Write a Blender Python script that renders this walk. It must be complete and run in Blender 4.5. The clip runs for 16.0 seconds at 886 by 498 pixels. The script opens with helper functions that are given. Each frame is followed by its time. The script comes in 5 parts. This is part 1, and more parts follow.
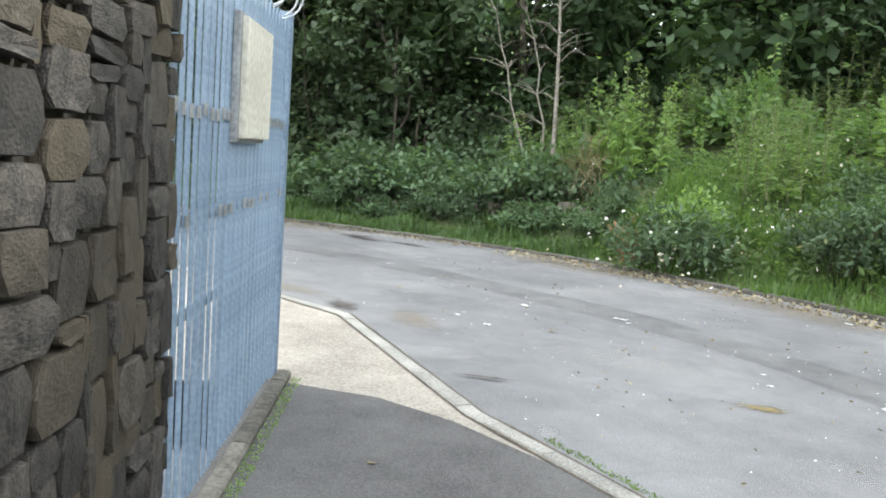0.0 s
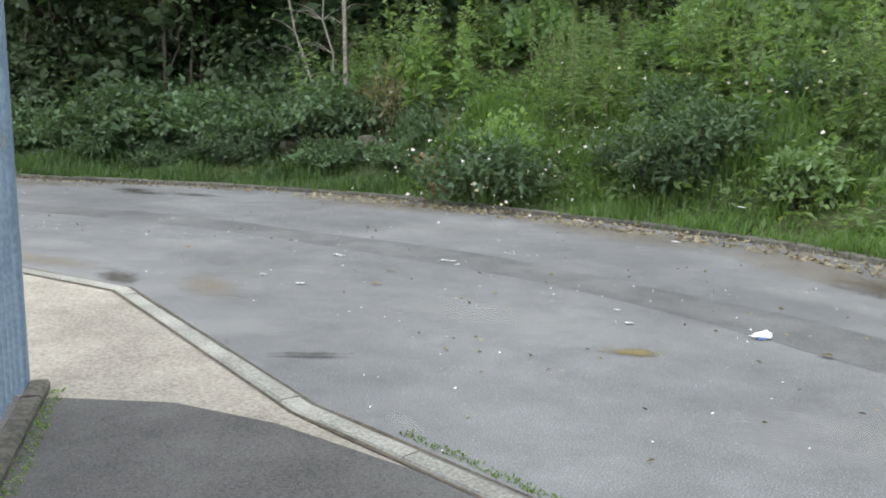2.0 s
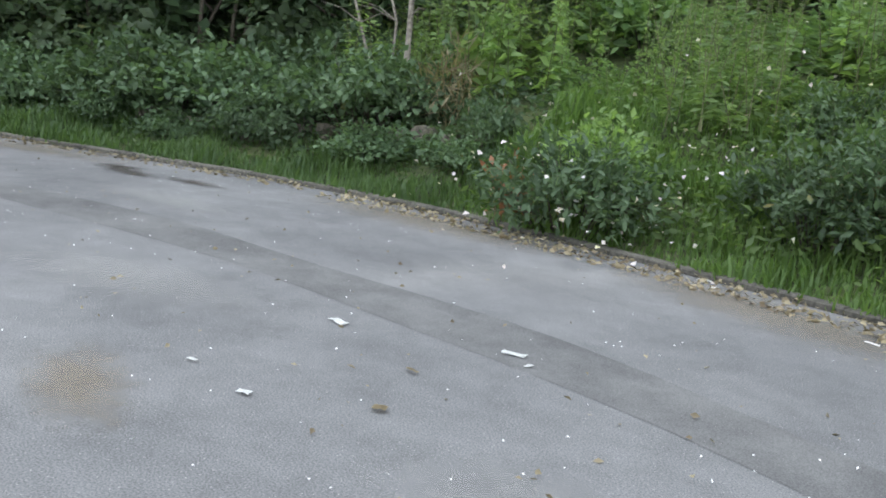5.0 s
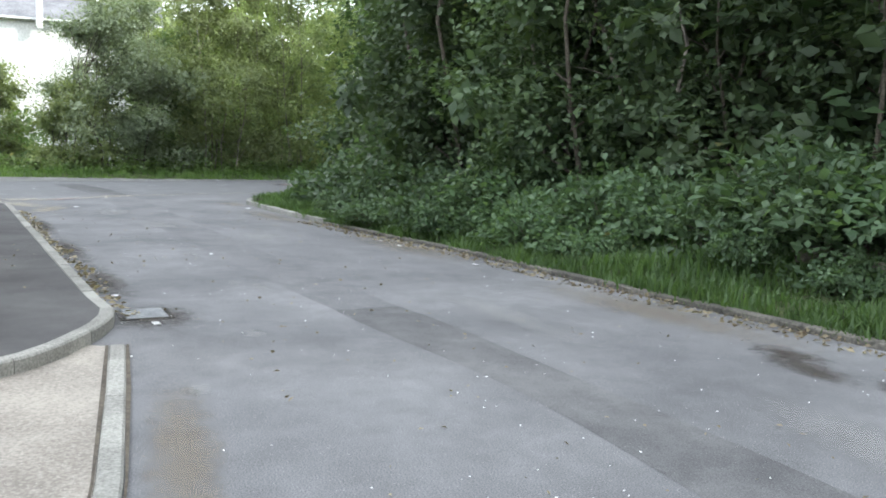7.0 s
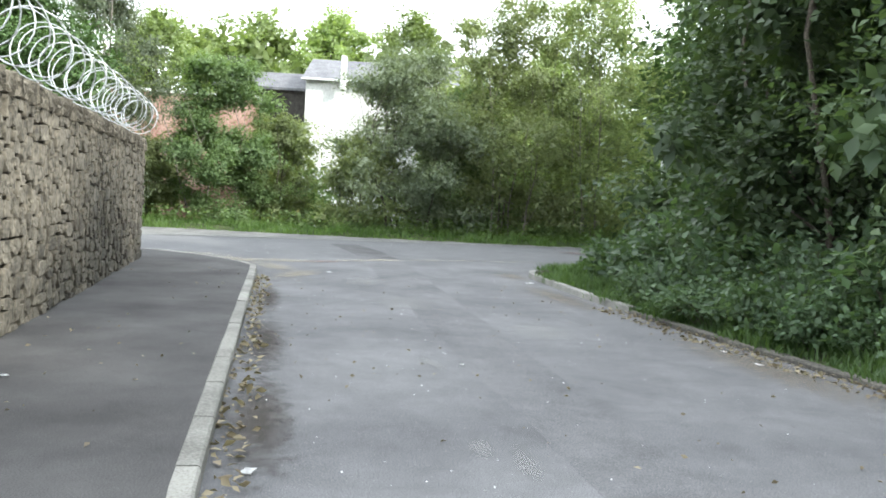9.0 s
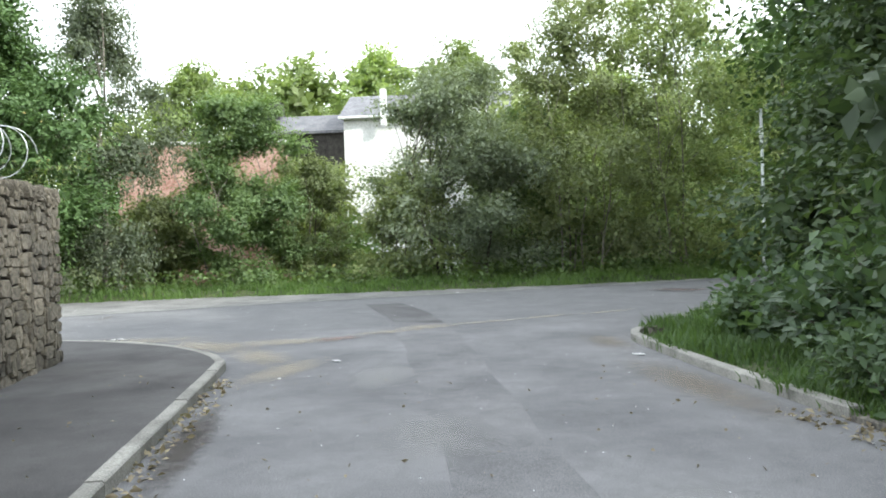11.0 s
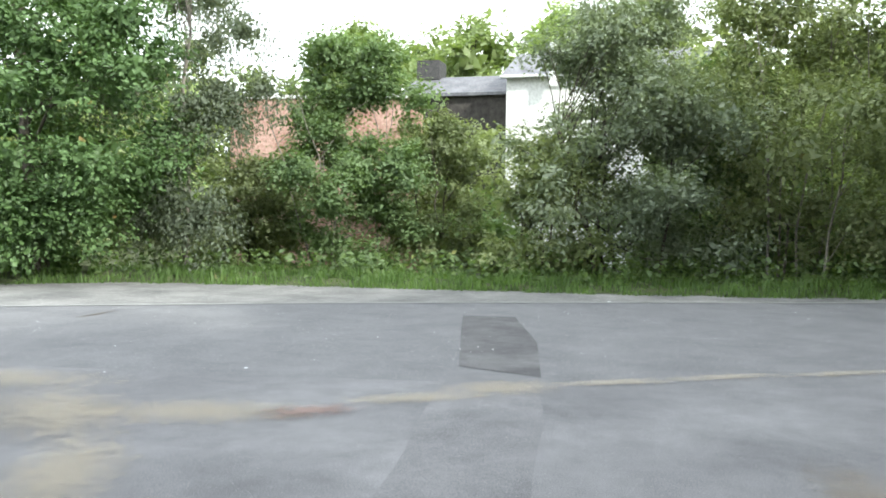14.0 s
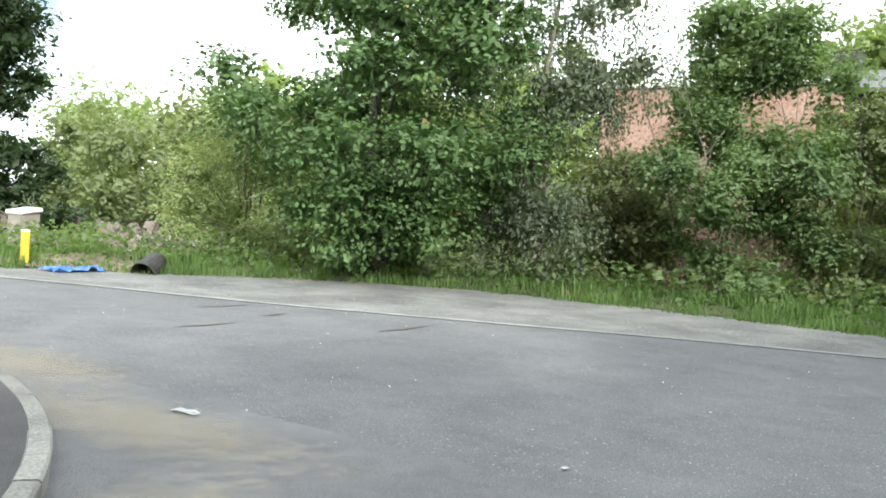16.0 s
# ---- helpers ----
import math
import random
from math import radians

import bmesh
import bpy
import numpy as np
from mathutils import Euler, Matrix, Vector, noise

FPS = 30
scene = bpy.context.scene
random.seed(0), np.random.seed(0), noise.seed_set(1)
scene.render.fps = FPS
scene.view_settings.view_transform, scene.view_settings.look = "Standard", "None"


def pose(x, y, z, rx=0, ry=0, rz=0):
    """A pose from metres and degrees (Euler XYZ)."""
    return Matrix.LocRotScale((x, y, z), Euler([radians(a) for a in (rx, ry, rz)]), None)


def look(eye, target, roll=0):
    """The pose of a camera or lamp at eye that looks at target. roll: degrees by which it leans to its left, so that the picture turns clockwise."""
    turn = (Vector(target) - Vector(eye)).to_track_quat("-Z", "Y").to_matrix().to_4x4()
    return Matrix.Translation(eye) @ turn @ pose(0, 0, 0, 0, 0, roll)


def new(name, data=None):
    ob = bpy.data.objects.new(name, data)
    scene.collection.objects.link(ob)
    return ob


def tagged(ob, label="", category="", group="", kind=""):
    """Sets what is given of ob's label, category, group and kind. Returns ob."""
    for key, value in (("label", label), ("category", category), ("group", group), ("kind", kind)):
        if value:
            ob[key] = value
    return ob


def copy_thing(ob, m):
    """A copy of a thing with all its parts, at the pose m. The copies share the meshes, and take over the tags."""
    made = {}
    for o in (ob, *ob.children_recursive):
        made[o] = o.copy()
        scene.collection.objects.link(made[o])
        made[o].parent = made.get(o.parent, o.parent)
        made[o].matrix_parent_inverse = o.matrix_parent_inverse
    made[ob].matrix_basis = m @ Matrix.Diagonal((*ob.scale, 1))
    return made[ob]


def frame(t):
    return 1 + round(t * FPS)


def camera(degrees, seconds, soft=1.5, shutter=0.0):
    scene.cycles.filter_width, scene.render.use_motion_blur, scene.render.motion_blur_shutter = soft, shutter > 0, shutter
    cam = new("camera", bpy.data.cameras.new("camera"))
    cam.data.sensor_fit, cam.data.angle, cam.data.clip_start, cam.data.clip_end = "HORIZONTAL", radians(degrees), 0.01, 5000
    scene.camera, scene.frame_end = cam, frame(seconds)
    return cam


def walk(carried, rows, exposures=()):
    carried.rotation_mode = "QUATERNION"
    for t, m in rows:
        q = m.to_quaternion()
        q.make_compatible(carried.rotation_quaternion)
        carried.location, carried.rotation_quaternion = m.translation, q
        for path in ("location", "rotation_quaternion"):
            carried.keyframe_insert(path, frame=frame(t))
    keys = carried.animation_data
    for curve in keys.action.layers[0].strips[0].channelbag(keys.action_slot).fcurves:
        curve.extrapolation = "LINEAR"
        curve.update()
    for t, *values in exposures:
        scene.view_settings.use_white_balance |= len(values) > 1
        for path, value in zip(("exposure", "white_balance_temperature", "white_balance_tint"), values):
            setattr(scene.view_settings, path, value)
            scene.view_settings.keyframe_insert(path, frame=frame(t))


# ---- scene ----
cam = camera(53.7, 16.0, soft=1.8)
PATH = [
    (0, (0.141, 0.013, 1.583), (-1.178, 1.5, 1.362), 3.9),
    (0.5, (-0.103, 0.299, 1.51), (-1.214, 1.944, 1.261), 3.8),
    (1, (-0.298, 0.413, 1.485), (-1.214, 2.162, 1.164), 4.2),
    (1.5, (-0.468, 0.664, 1.468), (-1.325, 2.44, 1.135), 2.3),
    (2, (-0.682, 0.862, 1.482), (-1.603, 2.604, 1.139), 0.8),
    (2.5, (-0.816, 1.196, 1.506), (-1.785, 2.92, 1.207), -1.1),
    (3, (-0.945, 1.653, 1.484), (-1.641, 3.501, 1.17), 0.3),
    (3.2, (-1.001, 1.808, 1.493), (-1.653, 3.672, 1.179), 0.1),
    (5.3, (-2.641, 3.928, 1.432), (-3.826, 5.486, 1.022), 7.4),
    (5.5, (-2.932, 4.088, 1.43), (-4.25, 5.528, 0.995), 6.9),
    (5.8, (-3.335, 4.431, 1.471), (-4.877, 5.624, 1.022), 1.6),
    (6, (-3.643, 4.733, 1.514), (-5.253, 5.816, 1.029), -1.4),
    (6.5, (-4.752, 5.23, 1.502), (-6.504, 6.145, 1.194), 5.0),
    (7, (-5.81, 5.763, 1.481), (-7.687, 6.416, 1.257), 1.9),
    (7.5, (-7.034, 6.031, 1.396), (-8.977, 6.473, 1.228), 1.0),
    (8, (-8.231, 6.183, 1.364), (-10.215, 6.413, 1.267), 0.1),
    (8.5, (-9.267, 6.326, 1.337), (-11.259, 6.479, 1.25), 3.2),
    (9, (-10.345, 6.392, 1.365), (-12.342, 6.404, 1.262), 3.3),
    (9.2, (-10.86, 6.463, 1.368), (-12.855, 6.369, 1.262), 0.8),
    (11.3, (-16.386, 6.583, 1.423), (-18.381, 6.437, 1.414), -1.7),
    (11.5, (-16.879, 6.616, 1.424), (-18.873, 6.46, 1.419), -1.1),
    (12, (-18.087, 6.753, 1.435), (-20.077, 6.548, 1.45), -0.2),
    (12.5, (-19.19, 6.868, 1.413), (-21.176, 6.63, 1.386), 0.2),
    (13, (-20.335, 7.035, 1.463), (-22.308, 6.713, 1.423), 0.3),
    (13.5, (-21.321, 7.085, 1.481), (-23.28, 6.682, 1.437), 0.0),
    (14, (-22.417, 6.951, 1.517), (-24.333, 6.38, 1.456), 0.9),
    (14.5, (-23.508, 6.522, 1.394), (-25.321, 5.681, 1.343), 2.2),
    (15, (-24.561, 5.845, 1.26), (-26.273, 4.812, 1.227), 0.8),
    (15.5, (-25.39, 5.467, 1.293), (-27.0, 4.28, 1.265), 1.3),
    (16, (-26.077, 5.133, 1.352), (-27.597, 3.834, 1.288), 4.0),
]
EXPOSURES = [(0, 1.22, 6350, 6), (0.6, 0.97, 6350, 6), (1.5, 0.8, 6350, 6), (3.0, 0.7, 6350, 6), (5.5, 0.75, 6050, 7), (6.5, 0.58, 6050, 7), (7.0, 0.8, 6050, 7), (9.0, 0.88, 6150, 6), (11.5, 0.65, 6150, 6), (12.5, 0.62, 6150, 6), (14.5, 0.9, 6200, 5), (16.0, 0.6, 6300, 4)]
walk(cam, [(t, look(eye, target, roll)) for t, eye, target, roll in PATH], EXPOSURES)

# ---- light: hazy sky with bright cloud, low sun behind the wood on the bank ----
SUN_FROM = Vector((0.47, 0.75, 0.54)).normalized()
world = bpy.data.worlds.new("sky")
scene.world = world
world.use_nodes = True
wn, wl = world.node_tree.nodes, world.node_tree.links
sky = wn.new("ShaderNodeTexSky")
sky.sky_type = "NISHITA"
sky.sun_disc = False
sky.sun_elevation = math.asin(SUN_FROM.z)
sky.sun_rotation = math.atan2(SUN_FROM.x, SUN_FROM.y)
wco = wn.new("ShaderNodeTexCoord")
wnoise = wn.new("ShaderNodeTexNoise")
wnoise.inputs["Scale"].default_value = 2.2
wnoise.inputs["Detail"].default_value = 6
wramp = wn.new("ShaderNodeValToRGB")
wramp.color_ramp.elements[0].position, wramp.color_ramp.elements[1].position = 0.36, 0.46
wmix = wn.new("ShaderNodeMixRGB")
wmix.inputs["Color2"].default_value = (16.5, 16.8, 17.2, 1)
wl.new(wco.outputs["Generated"], wnoise.inputs["Vector"])
wl.new(wnoise.outputs["Fac"], wramp.inputs["Fac"])
wl.new(wramp.outputs["Color"], wmix.inputs["Fac"])
wl.new(sky.outputs["Color"], wmix.inputs["Color1"])
wl.new(wmix.outputs["Color"], wn["Background"].inputs["Color"])
wn["Background"].inputs["Strength"].default_value = 0.1
sun = new("sun", bpy.data.lights.new("sun", "SUN"))
sun.data.energy, sun.data.angle, sun.data.color = 3.5, radians(2), (1.0, 0.95, 0.86)
sun.matrix_world = look(SUN_FROM * 100, (0, 0, 0))


# ---- materials ----
def material(name, dark, light, scale=3.0, rough=0.9, bump=0.3, fine=60.0, speck=None, metal=0.0, vary=0.0, tint=None, mid=0.5, spec=0.5, bigw=0.45, mottle=0.0):
    """Two noises of different size between two colours, a bump, and optional light specks."""
    m = bpy.data.materials.new(name)
    m.use_nodes = True
    n, l = m.node_tree.nodes, m.node_tree.links
    b = n["Principled BSDF"]
    co = n.new("ShaderNodeTexCoord")
    big, small = n.new("ShaderNodeTexNoise"), n.new("ShaderNodeTexNoise")
    big.inputs["Scale"].default_value, big.inputs["Detail"].default_value = scale, 5
    small.inputs["Scale"].default_value, small.inputs["Detail"].default_value = fine, 4
    l.new(co.outputs["Object"], big.inputs["Vector"])
    l.new(co.outputs["Object"], small.inputs["Vector"])
    add = n.new("ShaderNodeMath")
    add.operation = "MULTIPLY_ADD"
    add.inputs[1].default_value = 1 - bigw
    l.new(small.outputs["Fac"], add.inputs[0])
    half = n.new("ShaderNodeMath")
    half.operation = "MULTIPLY"
    half.inputs[1].default_value = bigw
    l.new(big.outputs["Fac"], half.inputs[0])
    l.new(half.outputs[0], add.inputs[2])
    ramp = n.new("ShaderNodeValToRGB")
    ramp.color_ramp.elements[0].position, ramp.color_ramp.elements[1].position = mid - 0.11, mid + 0.11
    ramp.color_ramp.elements[0].color, ramp.color_ramp.elements[1].color = (*dark, 1), (*light, 1)
    l.new(add.outputs[0], ramp.inputs["Fac"])
    col = ramp.outputs["Color"]
    if mottle:
        mot, mm, hs = n.new("ShaderNodeTexNoise"), n.new("ShaderNodeMapRange"), n.new("ShaderNodeHueSaturation")
        mot.inputs["Scale"].default_value, mot.inputs["Detail"].default_value, mot.inputs["Roughness"].default_value = 3.2, 8, 0.7
        mot.inputs["Distortion"].default_value = 0.15
        mm.inputs["From Min"].default_value, mm.inputs["From Max"].default_value = 0.3, 0.7
        mm.inputs["To Min"].default_value, mm.inputs["To Max"].default_value = 1 - mottle, 1 + mottle
        l.new(co.outputs["Object"], mot.inputs["Vector"])
        l.new(mot.outputs["Fac"], mm.inputs["Value"])
        l.new(mm.outputs["Result"], hs.inputs["Value"])
        l.new(col, hs.inputs["Color"])
        col = hs.outputs["Color"]
    if vary:
        info = n.new("ShaderNodeObjectInfo")
        hsv = n.new("ShaderNodeHueSaturation")
        mr = n.new("ShaderNodeMapRange")
        mr.inputs["To Min"].default_value, mr.inputs["To Max"].default_value = 1 - vary, 1 + vary
        l.new(info.outputs["Random"], mr.inputs["Value"])
        l.new(mr.outputs["Result"], hsv.inputs["Value"])
        l.new(col, hsv.inputs["Color"])
        col = hsv.outputs["Color"]
    if tint:
        who, fr, some, tm = n.new("ShaderNodeObjectInfo"), n.new("ShaderNodeMath"), n.new("ShaderNodeMapRange"), n.new("ShaderNodeMixRGB")
        fr.operation = "PINGPONG"
        fr.inputs[1].default_value = 0.09
        some.inputs["From Min"].default_value, some.inputs["From Max"].default_value = 0.045, 0.09
        some.inputs["To Max"].default_value = 0.55
        tm.inputs["Color2"].default_value = (*tint, 1)
        l.new(who.outputs["Random"], fr.inputs[0])
        l.new(fr.outputs[0], some.inputs["Value"])
        l.new(some.outputs["Result"], tm.inputs["Fac"])
        l.new(col, tm.inputs["Color1"])
        col = tm.outputs["Color"]
    if speck:
        v = n.new("ShaderNodeTexVoronoi")
        v.inputs["Scale"].default_value = speck[0]
        l.new(co.outputs["Object"], v.inputs["Vector"])
        lt = n.new("ShaderNodeMath")
        lt.operation = "LESS_THAN"
        lt.inputs[1].default_value = speck[1]
        l.new(v.outputs["Distance"], lt.inputs[0])
        mx = n.new("ShaderNodeMixRGB")
        mx.inputs["Color2"].default_value = (*speck[2], 1)
        l.new(lt.outputs[0], mx.inputs["Fac"])
        l.new(col, mx.inputs["Color1"])
        col = mx.outputs["Color"]
    l.new(col, b.inputs["Base Color"])
    b.inputs["Roughness"].default_value, b.inputs["Metallic"].default_value = rough, metal
    b.inputs["Specular IOR Level"].default_value = spec
    bp = n.new("ShaderNodeBump")
    bp.inputs["Strength"].default_value, bp.inputs["Distance"].default_value = bump, 0.02
    l.new(add.outputs[0], bp.inputs["Height"])
    l.new(bp.outputs["Normal"], b.inputs["Normal"])
    return m


def leaf_material(name, dark, light, odd=None, through_light=0.35):
    """Foliage: the colour varies leaf by leaf, and some light passes through."""
    m = bpy.data.materials.new(name)
    m.use_nodes = True
    n, l = m.node_tree.nodes, m.node_tree.links
    b, out = n["Principled BSDF"], n["Material Output"]
    geo, co = n.new("ShaderNodeNewGeometry"), n.new("ShaderNodeTexCoord")
    drift = n.new("ShaderNodeTexNoise")
    drift.inputs["Scale"].default_value, drift.inputs["Detail"].default_value = 0.9, 3
    l.new(co.outputs["Object"], drift.inputs["Vector"])
    wide = n.new("ShaderNodeMapRange")
    wide.inputs["From Min"].default_value, wide.inputs["From Max"].default_value = 0.3, 0.7
    wide.inputs["To Max"].default_value = 0.5
    l.new(drift.outputs["Fac"], wide.inputs["Value"])
    share = n.new("ShaderNodeMath")
    share.operation = "MULTIPLY_ADD"
    share.inputs[1].default_value = 0.5
    l.new(geo.outputs["Random Per Island"], share.inputs[0])
    l.new(wide.outputs["Result"], share.inputs[2])
    ramp = n.new("ShaderNodeValToRGB")
    e = ramp.color_ramp.elements
    e[0].color, e[1].color = (*dark, 1), (*light, 1)
    e[1].position = 0.93 if odd else 1.0
    if odd:
        e.new(0.97).color = (*odd, 1)
    l.new(share.outputs[0], ramp.inputs["Fac"])
    info, hsv, mr = n.new("ShaderNodeObjectInfo"), n.new("ShaderNodeHueSaturation"), n.new("ShaderNodeMapRange")
    mr.inputs["To Min"].default_value, mr.inputs["To Max"].default_value = 0.68, 1.25
    l.new(info.outputs["Random"], mr.inputs["Value"])
    l.new(mr.outputs["Result"], hsv.inputs["Value"])
    hsv.inputs["Saturation"].default_value = 0.84
    l.new(ramp.outputs["Color"], hsv.inputs["Color"])
    l.new(hsv.outputs["Color"], b.inputs["Base Color"])
    b.inputs["Roughness"].default_value = 0.5
    b.inputs["Specular IOR Level"].default_value = 0.35
    tr = n.new("ShaderNodeBsdfTranslucent")
    mul = n.new("ShaderNodeMixRGB")
    mul.blend_type, mul.inputs["Fac"].default_value = "MULTIPLY", 1
    mul.inputs["Color2"].default_value = (1.5, 1.6, 0.7, 1)
    l.new(hsv.outputs["Color"], mul.inputs["Color1"])
    l.new(mul.outputs["Color"], tr.inputs["Color"])
    mix = n.new("ShaderNodeMixShader")
    mix.inputs["Fac"].default_value = through_light
    l.new(b.outputs[0], mix.inputs[1])
    l.new(tr.outputs[0], mix.inputs[2])
    l.new(mix.outputs[0], out.inputs["Surface"])
    return m


M_ROAD = material("worn asphalt", (0.105, 0.105, 0.111), (0.232, 0.231, 0.237), 0.6, 0.95, 0.03, 120, (34, 0.11, (0.33, 0.325, 0.32)), spec=0.2, bigw=0.35, mottle=0.15)
M_MAIN = material("main road asphalt", (0.11, 0.111, 0.117), (0.2, 0.2, 0.205), 1.1, 0.95, 0.05, 90, (22, 0.16, (0.31, 0.305, 0.3)), spec=0.2, bigw=0.25, mottle=0.1)
M_TRENCH = material("dark asphalt patch", (0.085, 0.084, 0.088), (0.172, 0.17, 0.172), 0.8, 0.95, 0.03, 120, (40, 0.08, (0.28, 0.27, 0.26)), spec=0.2, mottle=0.14)
M_MAINPATCH = material("dark patch in the main road", (0.068, 0.067, 0.071), (0.15, 0.148, 0.15), 0.8, 0.95, 0.04, 100, (40, 0.08, (0.24, 0.235, 0.23)), spec=0.2, mottle=0.14)
M_FADED = material("faded asphalt patch", (0.1, 0.1, 0.106), (0.22, 0.218, 0.223), 0.7, 0.95, 0.03, 120, (36, 0.11, (0.32, 0.315, 0.31)), spec=0.2, bigw=0.35, mottle=0.16)
M_FOOT = material("footway asphalt", (0.062, 0.06, 0.061), (0.135, 0.131, 0.131), 0.9, 0.95, 0.05, 120, (60, 0.1, (0.19, 0.185, 0.18)), spec=0.2, mottle=0.14)
M_CONC = material("brushed concrete", (0.195, 0.172, 0.148), (0.36, 0.325, 0.283), 1.2, 0.9, 0.3, 55, (45, 0.1, (0.44, 0.42, 0.4)), mottle=0.14)
M_KERB = material("concrete kerb", (0.18, 0.175, 0.16), (0.35, 0.34, 0.31), 2.0, 0.9, 0.4, 60, vary=0.15)
M_KERBOLD = material("grimy old kerb", (0.051, 0.048, 0.041), (0.150, 0.139, 0.119), 2.0, 0.95, 0.5, 30, vary=0.3)
M_SAND = material("dry sand and grit", (0.27, 0.22, 0.15), (0.42, 0.36, 0.27), 2.5, 0.95, 0.3, 80)
M_GRAVEL = material("pale gravel", (0.1, 0.1, 0.098), (0.245, 0.24, 0.23), 0.9, 0.95, 0.5, 34, (20, 0.17, (0.46, 0.45, 0.43)), mottle=0.2)
M_DIRT = material("damp dirt", (0.05, 0.04, 0.03), (0.12, 0.1, 0.075), 2.5, 0.95, 0.6, 30)
M_GROUND = material("grassy soil", (0.03, 0.045, 0.014), (0.085, 0.1, 0.035), 0.6, 0.95, 0.8, 14)
M_STONE = material("weathered gritstone", (0.06, 0.054, 0.043), (0.215, 0.193, 0.153), 4.0, 0.92, 0.5, 22, vary=0.4)
M_DARKSTONE = material("soot-dark gritstone", (0.011, 0.010, 0.010), (0.062, 0.054, 0.047), 2.2, 0.8, 0.7, 16, vary=0.5, tint=(0.095, 0.073, 0.042), mottle=0.3)
M_MORTAR = material("dark mortar", (0.025, 0.022, 0.02), (0.075, 0.068, 0.06), 4.0, 0.95, 0.8, 30)
M_COPING = material("coping stone", (0.13, 0.11, 0.075), (0.33, 0.29, 0.2), 6.0, 0.95, 0.8, 30, vary=0.3)
M_PALE = material("faded blue paint", (0.15, 0.205, 0.28), (0.25, 0.325, 0.42), 2.0, 0.55, 0.15, 40, vary=0.08)
M_RAIL = material("grey worn steel", (0.2, 0.21, 0.22), (0.36, 0.37, 0.38), 6.0, 0.6, 0.2, 50, metal=0.2)
M_WIRE = material("galvanised wire", (0.5, 0.52, 0.54), (0.72, 0.74, 0.76), 9.0, 0.4, 0.1, 60, metal=0.6)
M_BOARD = material("weathered cream board", (0.4, 0.39, 0.33), (0.6, 0.585, 0.52), 2.5, 0.7, 0.15, 30)
M_BARK = material("grey brown bark", (0.05, 0.04, 0.03), (0.14, 0.12, 0.095), 6.0, 0.95, 0.8, 30)
M_PALEBARK = material("pale bark", (0.12, 0.105, 0.088), (0.3, 0.27, 0.225), 5.0, 0.9, 0.5, 25)
M_RENDER = material("white painted render", (0.6, 0.6, 0.57), (0.84, 0.84, 0.82), 0.8, 0.85, 0.2, 9)
M_BRICK = material("salmon brick", (0.36, 0.2, 0.155), (0.58, 0.4, 0.33), 1.2, 0.9, 0.3, 14, vary=0.2)
M_SLATE = material("grey slate", (0.09, 0.09, 0.1), (0.19, 0.19, 0.2), 1.5, 0.8, 0.3, 12, vary=0.2)
M_BLACK = material("dark iron", (0.03, 0.03, 0.032), (0.09, 0.085, 0.08), 6.0, 0.65, 0.3, 40, metal=0.3)
M_WHITE = material("white plastic", (0.7, 0.7, 0.7), (0.88, 0.88, 0.88), 5.0, 0.5, 0.1, 40)
M_BLUE = material("blue plastic sheet", (0.05, 0.13, 0.4), (0.12, 0.25, 0.6), 5.0, 0.45, 0.3, 20)
M_YELLOW = material("yellow paint", (0.6, 0.45, 0.05), (0.8, 0.62, 0.1), 4.0, 0.5, 0.1, 30)
M_RUBBLE = material("demolition rubble", (0.17, 0.13, 0.11), (0.42, 0.36, 0.32), 2.0, 0.95, 0.6, 20, vary=0.4)
M_OAK = leaf_material("oak leaf", (0.037, 0.079, 0.021), (0.116, 0.211, 0.053), (0.3, 0.19, 0.04), 0.22)
M_BIRCH = leaf_material("birch leaf", (0.126, 0.168, 0.064), (0.322, 0.378, 0.154), (0.32, 0.3, 0.07))
M_WILLOW = leaf_material("willow leaf", (0.102, 0.138, 0.087), (0.261, 0.312, 0.203))
M_HAZEL = leaf_material("hazel leaf", (0.074, 0.132, 0.046), (0.209, 0.311, 0.108))
# the deep shade inside the wood is put into this leaf colour
M_SHADELEAF = leaf_material("leaf darkened for shade", (0.020, 0.047, 0.016), (0.068, 0.121, 0.041))
M_BRAMBLE = leaf_material("bramble leaf", (0.04, 0.085, 0.038), (0.13, 0.21, 0.095), (0.22, 0.2, 0.04))
M_WEED = leaf_material("weed leaf", (0.072, 0.132, 0.042), (0.264, 0.396, 0.120), (0.38, 0.38, 0.1), 0.5)
M_GRASS = leaf_material("grass blade", (0.055, 0.11, 0.022), (0.14, 0.24, 0.048), (0.3, 0.26, 0.12), 0.45)
# darker copy of the grass blade, with the bank's shade in its colour
M_SHADEGRASS = leaf_material("grass blade darkened for shade", (0.035, 0.075, 0.02), (0.1, 0.175, 0.045), (0.24, 0.21, 0.1), 0.4)
M_DRYGRASS = leaf_material("dry stalk", (0.13, 0.1, 0.055), (0.3, 0.25, 0.15))
M_FLOWER = leaf_material("balsam petal", (0.65, 0.5, 0.62), (0.85, 0.8, 0.84))
M_LITTER = leaf_material("fallen leaf", (0.12, 0.075, 0.035), (0.5, 0.42, 0.25), None, 0.1)
# distance haze is mixed into this colour, so it is paler than near leaves
M_FARLEAF = leaf_material("hazed hillside leaf", (0.132, 0.187, 0.066), (0.308, 0.385, 0.143), None, 0.45)


